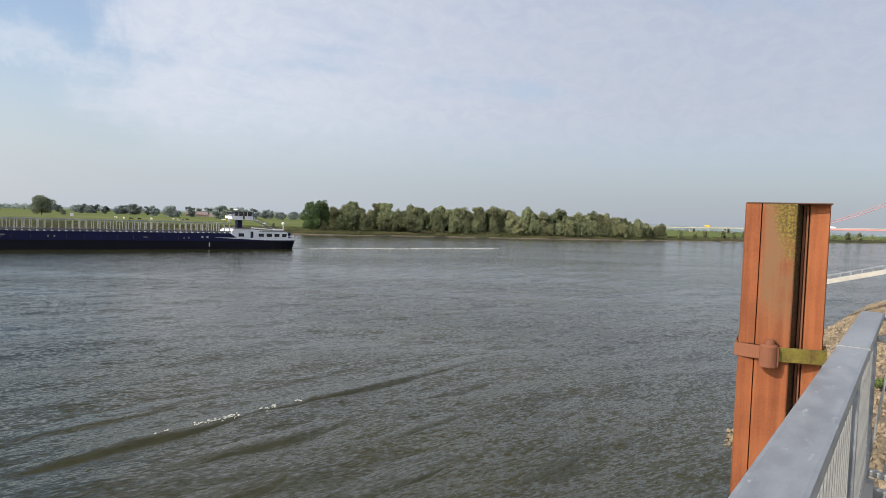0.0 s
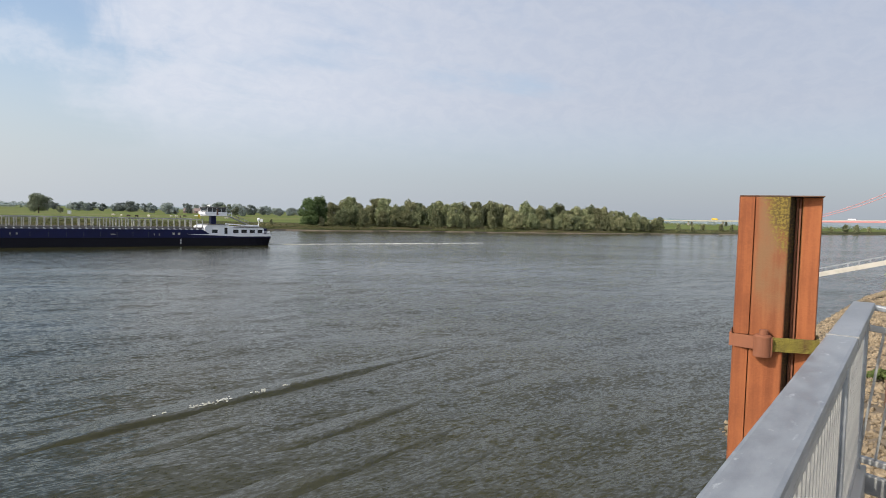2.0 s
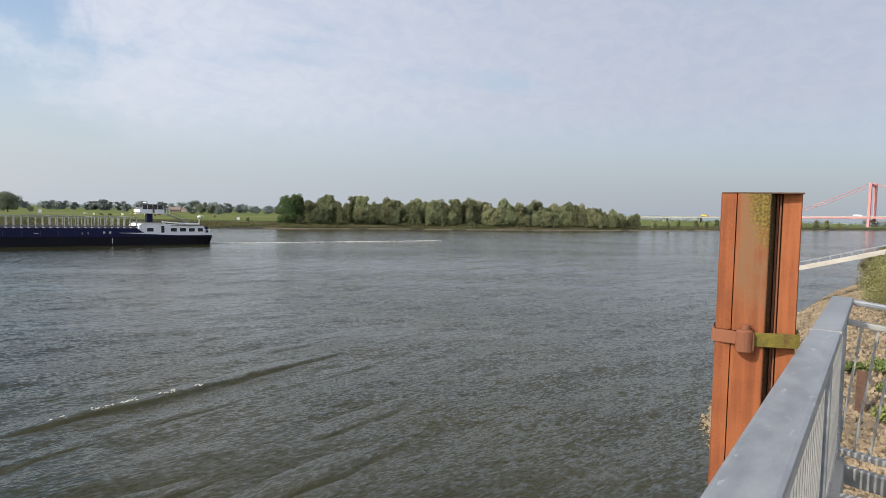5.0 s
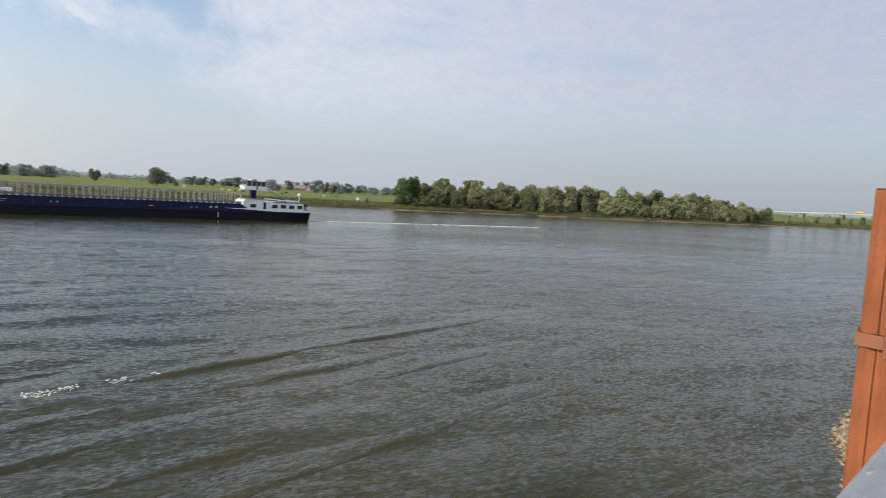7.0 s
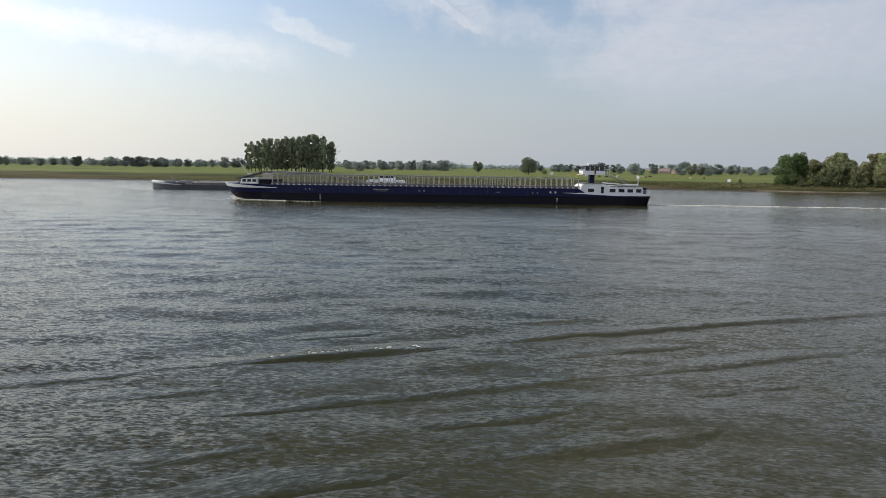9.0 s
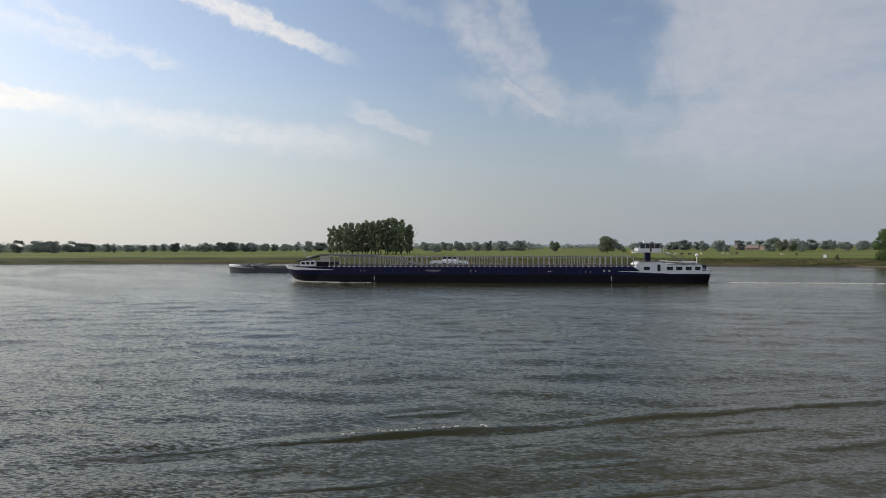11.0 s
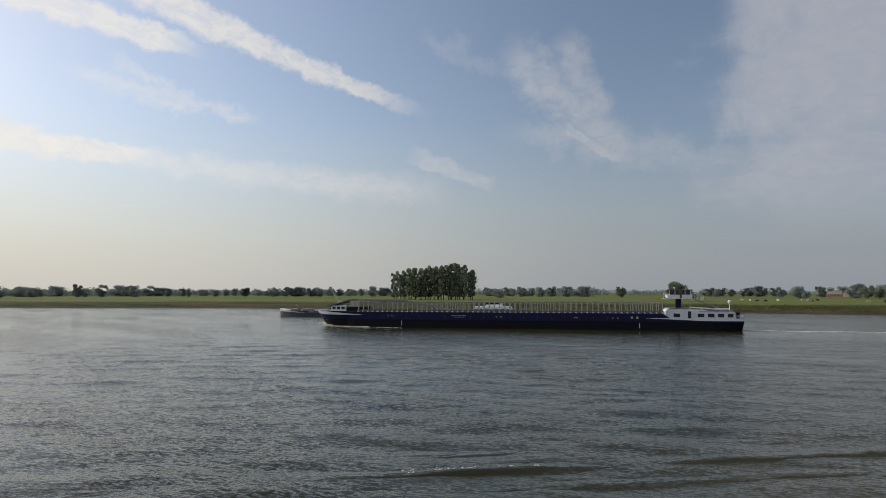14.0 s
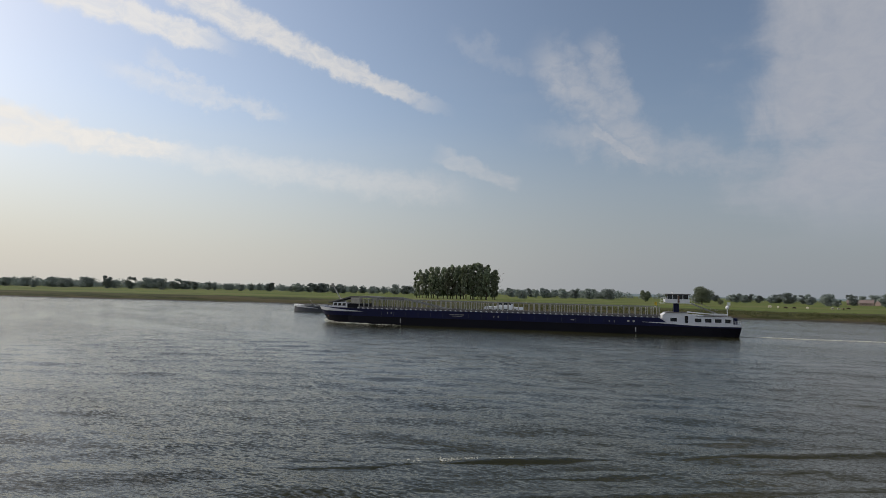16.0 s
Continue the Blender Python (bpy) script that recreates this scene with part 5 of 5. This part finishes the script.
# ---- bridge ----
def bridge():
    T0 = polar(-36.05, 1270)
    d = Vector((-0.5915, 0.806, 0)).normalized()        # away over the far bank
    side = Vector((d.y, -d.x, 0))

    def at(k, o, z):
        p = T0 + d * k + side * o
        return Vector((p.x, p.y, z))

    b = thing("suspension_bridge", "red steel suspension bridge with tall tower and pale approach spans", "bridge")
    tower = thing("tower", "tall red bridge tower with two legs", "")
    tower.parent = b
    for o in (-13, 13):
        part("leg", beam(bmesh.new(), at(0, o, 1), at(0, o * 0.9, 76), 3.8, 3.8), "red", tower)
    for z in (13, 73):
        part("cross_beam", beam(bmesh.new(), at(0, -13, z), at(0, 13, z), 3.5, 4.5), "red", tower)
    part("pier_base", beam(bmesh.new(), at(0, -17, 1.5), at(0, 17, 1.5), 9, 5), "concrete", tower)

    def deck_z(k):
        return 19.0 - (0.016 * k if k > 0 else 0)

    for a, c in ((-560, -280), (-280, 0), (0, 152)):
        part("deck_girder", beam(bmesh.new(), at(a, 0, deck_z(a)), at(c, 0, deck_z(c)), 24, 2.4), "red", b)
        for o in (-12, 12):
            part("parapet", beam(bmesh.new(), at(a, o, deck_z(a) + 2.4), at(c, o, deck_z(c) + 2.4), 0.3, 1.0), "concrete", b)
    for a in range(152, 760, 76):
        c = a + 76
        part("approach_span", beam(bmesh.new(), at(a, 0, deck_z(a)), at(c, 0, deck_z(c)), 22, 2.6), "beige", b)
        for o in (-6, 6):
            part("pier", beam(bmesh.new(), at(a, o, 0), at(a, o, deck_z(a) - 1.5), 3, 3), "beige", b)
    for o in (-12.5, 12.5):
        bm = bmesh.new()
        pts = [at(152, o, 19)] + [at(152 - 152 * f, o, 19 + 57 * f - 5 * math.sin(math.pi * f)) for f in (0.2, 0.4, 0.6, 0.8)] + [at(0, o, 76)]
        for p, q in zip(pts, pts[1:]):
            bar(bm, p, q, 0.5, seg=6)
        part("back_cable", bm, "red", b)
        bm = bmesh.new()
        zz = lambda m: 24 + 52 * (1 - m / 280) ** 2
        pts = [at(-m, o, zz(m)) for m in range(0, 561, 20)]
        for p, q in zip(pts, pts[1:]):
            bar(bm, p, q, 0.5, seg=6)
        part("main_cable", bm, "red", b)
        for m in range(20, 560, 20):
            part("hanger", bar(bmesh.new(), at(-m, o, 20), at(-m, o, zz(m)), 0.09, seg=4), "red", b)


bridge()


def bridge_truck(label, body):
    """A lorry of 13 m, its axis along x."""
    t = thing("truck", label, "truck", group="traffic on the bridge")
    part("cargo_box", boxed(-6.5, -1.25, 1.1, 4.0, 1.25, 4.0, bevel=0.05), body, t)
    cab = part("cab", side_prism(bmesh.new(), [(4.2, 0.6), (6.5, 0.6), (6.5, 1.9), (6.2, 3.3), (4.2, 3.4)], -1.2, 1.2), body, t)
    part("windscreen", side_prism(bmesh.new(), [(6.5, 2.0), (6.54, 2.0), (6.27, 3.1), (6.23, 3.1)], -1.0, 1.0), "glass", cab)
    part("chassis", boxed(-6.3, -0.5, 0.7, 5.5, 0.5, 1.1), "black", t)
    for x in (-5.2, -3.9, 5.2):
        for y in (-1.0, 1.0):
            part("wheel", bar(bmesh.new(), (x, y - 0.15, 0.5), (x, y + 0.15, 0.5), 0.5, seg=12), "black_plastic", t)
    return t


white_truck = bridge_truck("white lorry driving over the red bridge", "white")
yellow_truck = bridge_truck("yellow lorry driving on the bridge approach", "yellow")


# ---- gangway and pontoon down the bank ----
def gangway():
    a, out = Vector((50.7, 67.0, 0)), Vector((-0.803, 0.596, 0))
    g = thing("gangway", "long pale sloping gangway with side rails to a pontoon", "gangway")

    def at(k, o, z):
        p = a + out * k + QA * o
        return Vector((p.x, p.y, z))

    for o in (-0.9, 0.9):
        part("girder", beam(bmesh.new(), at(-2, o, 7.1), at(12.5, o, 2.95), 0.16, 0.45), "pale", g)
        part("side_rail", beam(bmesh.new(), at(-2, o, 7.8), at(12.5, o, 3.65), 0.06, 0.08), "galv", g)
        for i in range(15):
            f = i / 14
            part("rail_post", bar(bmesh.new(), at(-2 + 14.5 * f, o, 7.1 - 4.15 * f), at(-2 + 14.5 * f, o, 7.8 - 4.15 * f), 0.03, seg=5), "galv", g)
    part("walkway", beam(bmesh.new(), at(-2, 0, 7.25), at(12.5, 0, 3.1), 1.7, 0.06), "galv_dull", g)
    for o in (-0.9, 0.9):
        part("bearing_post", beam(bmesh.new(), at(-1.5, o, 4.0), at(-1.5, o, 7.2), 0.25, 0.25), "galv_dull", g)
    p = thing("pontoon", "dark floating landing pontoon at the gangway's foot", "pontoon")
    bm = bmesh.new()
    m = Matrix.Translation(at(13.5, 0, 0)) @ QUAY.to_3x3().to_4x4()
    p.matrix_basis = m
    part("float", boxed(-3.4, -1.6, -0.5, 1.5, 1.6, 1.2, bevel=0.1), "black", p)
    part("frame", boxed(-1.2, -1.2, 1.2, 1.2, 0.6, 2.75, bevel=0.05), "black", p)


gangway()


# ---- riprap, bushes and scrap on the near bank ----
def stone_mesh(seed):
    rng = random.Random(seed)
    bm = bmesh.new()
    for _ in range(11):
        v = Vector((rng.gauss(0, 1), rng.gauss(0, 1), rng.gauss(0, 1))).normalized()
        bm.verts.new((v.x * rng.uniform(0.8, 1.2), v.y * rng.uniform(0.6, 0.9), v.z * rng.uniform(0.45, 0.75)))
    made = bmesh.ops.convex_hull(bm, input=bm.verts[:])
    bmesh.ops.delete(bm, geom=list({g for g in made["geom_interior"] + made["geom_unused"] if isinstance(g, bmesh.types.BMVert)}), context="VERTS")
    return bm


def riprap():
    rng = random.Random(31)
    shapes = []
    for i in range(7):
        bm = stone_mesh(i)
        me = bpy.data.meshes.new("stone")
        bm.to_mesh(me)
        bm.free()
        me.materials.append(M["stone"])
        shapes.append(me)
    heap = thing("riprap", "heap of broken pale stones on the river bank", "stones", kind="stuff")
    for _ in range(300):
        s = rng.uniform(14, 25)
        o = edge_o(s) - rng.uniform(-0.3, 6.5)
        ob = new("stone", rng.choice(shapes))
        ob.parent = heap
        k = rng.uniform(0.11, 0.22)
        ob.matrix_basis = Matrix.Translation(quay(s, o, bank_z(s, o) + 0.05)) @ Euler((rng.uniform(0, 6), rng.uniform(0, 6), rng.uniform(0, 6))).to_matrix().to_4x4() @ Matrix.Scale(k, 4)
    verts, faces, base = [], [], 0
    packs = [(np.array([v.co for v in me.vertices]), [tuple(p.vertices) for p in me.polygons]) for me in shapes]
    for i in range(17000):
        s = 11.5 + 97 * rng.random() ** 2.0
        o = edge_o(s) - rng.uniform(-0.5, 9.5) * (0.6 + 0.4 * rng.random())
        v, f = packs[rng.randrange(7)]
        k = rng.uniform(0.08, 0.21)
        r = np.array(Euler((rng.uniform(0, 6), rng.uniform(0, 6), rng.uniform(0, 6))).to_matrix())
        c = quay(s, o, bank_z(s, o) + 0.02)
        verts.append(v @ r.T * k + np.array(c))
        faces += [tuple(j + base for j in q) for q in f]
        base += len(v)
    ob = raw_mesh("stones", np.vstack(verts), faces, "stone", heap)
    tagged(ob, "small pale bank stones", kind="stuff")


def bank_bush(name, label, at, height, radius, twigs, leaves, seed, leaf=0.075):
    rng = np.random.default_rng(seed)
    b = thing(name, label, "bush", Matrix.Translation(at), group="willow bushes on the bank")
    bm = bmesh.new()
    tips = []
    for i in range(twigs):
        a = rng.uniform(0, 6.28)
        reach = radius * math.sqrt(rng.random())
        top = height * (1 - 0.45 * (reach / radius) ** 2) * rng.uniform(0.55, 1.05)
        p0 = Vector((rng.normal(0, 0.25), rng.normal(0, 0.25), -0.2))
        p1 = Vector((math.cos(a) * reach * 0.5, math.sin(a) * reach * 0.5, top * 0.55))
        p2 = Vector((math.cos(a) * reach, math.sin(a) * reach, top))
        bar(bm, p0, p1, 0.025, 0.014, 5)
        bar(bm, p1, p2, 0.014, 0.004, 4)
        tips.append((p0, p1, p2))
    part("stem", bm, "twig", b)
    pick = rng.integers(0, twigs, leaves)
    f = 0.25 + 0.78 * rng.random(leaves) ** 0.75
    P = np.array([[tuple(q) for q in t] for t in tips])[pick]
    seg = np.where(f[:, None] < 0.5, P[:, 0] + (P[:, 1] - P[:, 0]) * (f * 2)[:, None], P[:, 1] + (P[:, 2] - P[:, 1]) * (f * 2 - 1)[:, None])
    c = seg + rng.normal(0, 0.14, (leaves, 3)) * (0.5 + f)[:, None]
    d = rng.normal(size=(leaves, 3)) + np.array([0, 0, 0.9])
    d /= np.linalg.norm(d, axis=1)[:, None]
    s = np.cross(d, rng.normal(size=(leaves, 3)))
    s /= np.linalg.norm(s, axis=1)[:, None]
    ln = leaf * (0.6 + 0.9 * rng.random(leaves))[:, None]
    v = np.stack([c - d * ln * 0.5, c + s * ln * 0.16, c + d * ln * 0.6, c - s * ln * 0.16], 1).reshape(-1, 3)
    fast_mesh("leaves", v, np.arange(leaves * 4).reshape(-1, 4), "bush", b)


def near_bank_things():
    riprap()
    for s, o, h, r, tw, lv, sd, leaf in ((23.0, -3.4, 5.4, 2.2, 150, 40000, 12, 0.10), (31.0, -3.0, 5.2, 2.2, 140, 36000, 13, 0.12), (15.8, -3.7, 6.6, 2.3, 170, 46000, 9, 0.10), (85.0, -1.6, 3.4, 3.0, 70, 12000, 10, 0.24), (102.0, -2.0, 3.6, 3.4, 70, 12000, 11, 0.28), (19.5, -3.6, 8.0, 2.5, 190, 60000, 1, 0.10), (26.0, -3.3, 6.6, 2.7, 160, 48000, 2, 0.11), (34.0, -2.7, 5.2, 2.8, 140, 36000, 3, 0.13), (44.0, -2.2, 4.2, 2.8, 110, 26000, 4, 0.15), (56.0, -1.8, 3.6, 2.8, 90, 18000, 5, 0.17), (28.5, -7.5, 7.0, 3.0, 120, 30000, 6, 0.12), (30.5, -4.3, 8.4, 3.1, 210, 70000, 14, 0.12), (70.0, -1.6, 3.4, 2.8, 80, 15000, 7, 0.2)):
        bank_bush("willow_bush", "feathery olive-green willow bush on the stony bank", quay(s, o, bank_z(s, o)), h, r, tw, int(lv * 1.6), sd, leaf * 0.68)
    # low green weeds among the stones
    rng = random.Random(5)
    for i, (s, o, w) in enumerate(((32.5, 0.45, 0.35), (31.0, -0.75, 0.42), (28.0, -1.15, 0.3), (25.4, -0.9, 0.28))):
        v, f = leaf_cloud([(rng.uniform(-w, w), rng.uniform(-w, w), 0.15, 0.3, 0.3, 0.2) for _ in range(6)], 420, 0.13, 70 + i)
        ob = tagged(fast_mesh("weed", v, f, "weed"), "clump of bright green weeds among stones", "weed", group="weeds on the bank")
        ob.location = quay(s, o, bank_z(s, o) + 0.22)
    # a rusty plate and an old rack-like beam that lie on the bank
    s, o = 27.0, -0.02
    m = Matrix.Translation(quay(s, o, bank_z(s, o))) @ QUAY.to_3x3().to_4x4()
    ob = tagged(link_mesh("steel_plate", boxed(-0.04, -0.17, -0.4, 0.04, 0.17, 1.7, bevel=0.01), "old_rust"), "upright rusty steel plate set in the bank", "steel plate")
    ob.matrix_basis = m @ pose(0, 0, 0, 0, -8, 0)
    s, o = 19.3, -1.5
    k = thing("rusty_beam", "leaning rusty steel beam with a row of pale teeth", "steel beam",
              Matrix.Translation(quay(s, o, bank_z(s, o) - 0.3)) @ QUAY.to_3x3().to_4x4() @ pose(0, 0, 0, -12, 4, 0))
    part("beam_body", boxed(-0.08, -0.11, -0.4, 0.08, 0.11, 3.5, bevel=0.012), "old_rust", k)
    for i in range(9):
        part("tooth", boxed(-0.12, 0.03, 0.5 + i * 0.33, -0.081, 0.24, 0.58 + i * 0.33, bevel=0.008), "beige", k)


near_bank_things()


# ---- farms, signs and cattle on the far meadow ----
def farm_house(az, dist, w, d, h, turn):
    p = polar(az, dist, 3.5)
    hs = thing("farm_house", "brick farm house with a red tiled roof among trees", "house", Matrix.Translation(p) @ Matrix.Rotation(radians(turn), 4, "Z"), group="farm houses")
    part("wall", boxed(-w / 2, -d / 2, -0.3, w / 2, d / 2, h), "brick", hs)
    bm = bmesh.new()
    out = [(-d / 2 - 0.4, h - 0.15), (d / 2 + 0.4, h - 0.15), (0, h + d * 0.45)]
    a = [bm.verts.new((-w / 2 - 0.3, y, z)) for y, z in out]
    b = [bm.verts.new((w / 2 + 0.3, y, z)) for y, z in out]
    bm.faces.new(a)
    bm.faces.new(b[::-1])
    for i in range(3):
        bm.faces.new((a[i], b[i], b[(i + 1) % 3], a[(i + 1) % 3]))
    bmesh.ops.recalc_face_normals(bm, faces=bm.faces)
    part("roof", bm, "roof", hs)
    for i in range(3):
        x = -w / 2 + w * (i + 0.7) / 3.6
        part("window", boxed(x, -d / 2 - 0.04, 1.0, x + 1.1, -d / 2 + 0.02, 2.3), "glass", hs)


for az, dist, w, d, h, turn in ((20.7, 900, 14, 8, 3.2, 15), (19.8, 930, 11, 8, 3.0, 70), (21.6, 940, 12, 8, 3.0, 20)):
    farm_house(az, dist, w, d, h, turn)


def cow(az, dist, dark, turn):
    mat = "hide_dark" if dark else "hide"
    c = thing("cow", "dark brown cow grazing on the meadow" if dark else "pale cream cow grazing on the meadow", "cow", Matrix.Translation(polar(az, dist, 3.55)) @ Matrix.Rotation(turn, 4, "Z"), group="grazing cows")
    part("body", boxed(-0.9, -0.32, 0.6, 0.8, 0.32, 1.4, bevel=0.2), mat, c)
    part("head", boxed(0.85, -0.15, 0.55, 1.35, 0.15, 0.95, bevel=0.08), mat, c)
    part("neck", beam(bmesh.new(), (0.6, 0, 1.15), (1.1, 0, 0.8), 0.3, 0.4), mat, c)
    for x in (-0.7, 0.6):
        for y in (-0.2, 0.2):
            part("leg", bar(bmesh.new(), (x, y, -0.05), (x, y, 0.75), 0.09, seg=6), mat, c)


rng = random.Random(44)
for az in (26.6, 26.1, 25.5, 22.9, 22.5, 22.2, 21.9, 18.6, 27.2, 24.6, 17.6):
    cow(az, 440 + rng.uniform(-25, 60), rng.random() < 0.35, rng.uniform(0, 6.28))


def river_sign(az, dist, w, h):
    p = polar(az, dist, 3.0)
    s = thing("river_sign", "white river sign on two posts at the bank", "sign", Matrix.Translation(p) @ Matrix.Rotation(radians(az), 4, "Z"), group="river signs")
    for x in (-w * 0.35, w * 0.35):
        part("post", bar(bmesh.new(), (x, 0, -0.5), (x, 0, h), 0.07, seg=6), "frame", s)
    part("board", boxed(-w / 2, -0.05, h - w, w / 2, 0.05, h, bevel=0.01), "white", s)


river_sign(30.2, 372, 1.7, 4.0)
river_sign(15.7, 345, 1.5, 2.2)


# ---- what moves ----
def motions():
    walk(water, [(0.0, pose(0, 0, 0)), (16.0, pose(-RU.x * 14, -RU.y * 14, 0))])
    heading = math.degrees(math.atan2(RU.y, RU.x))
    rows = []
    yaw = radians(2.2)
    for t in (0, 4, 8, 12, 16):
        p = river(-75.0 + math.cos(yaw) * 3.289 * t, 174.6 - math.sin(yaw) * 3.289 * t)
        rows.append((t, pose(p.x, p.y, 0, 0, 0, heading + 2.2)))
    walk(ship, rows)
    rows = []
    for t, s in ((0, 103.0 - 98), (8.2, 118.4 - 98), (12, 128.0 - 98), (16, 137.0 - 98)):
        p = river(s, 234)
        rows.append((t, pose(p.x, p.y, 0, 0, 0, heading)))
    walk(barge, rows)
    # lorries on the bridge: metres past the tower along the deck
    away = Vector((-0.5915, 0.806, 0)).normalized()
    foot, turn = polar(-36.05, 1270), math.degrees(math.atan2(-away.y, -away.x))
    for lorry, k0, speed in ((white_truck, 108.0, 18.0), (yellow_truck, 342.0, 10.4)):
        rows = []
        for t in (0, 4, 8, 12, 16):
            k = k0 - speed * t
            p = foot + away * k + Vector((away.y, -away.x, 0)) * -6
            rows.append((t, pose(p.x, p.y, 19.0 - (0.016 * k if k > 0 else 0) + 1.25, 0, 0, turn)))
        walk(lorry, rows)
    # the wake's waves: where each crosses u = -10, and its slant against the river
    for i, (w, gap) in enumerate(zip(wakes, (0.0, -3.6, -6.9, -10.4, -13.6, 4.2))):
        rows = []
        for t, n, slant in ((0, 29.2, 13), (3.5, 32.6, 16), (7, 35.6, 19), (9, 37.6, 21), (12.5, 40.2, 23), (16, 45.0, 26)):
            p = river(-10 + 6, n + gap - 6 * math.tan(radians(slant)))
            rows.append((t, pose(p.x, p.y, 0, 0, 0, heading + 180 + slant)))
        walk(w, rows)
    walk(foam_patch, [(0, pose(4.5, 0, 0)), (3.5, pose(5.0, 0, 0)), (9, pose(-13.0, 0, 0)), (12.5, pose(-14.0, 0, 0)), (16, pose(-16.5, 0, 0))])


motions()
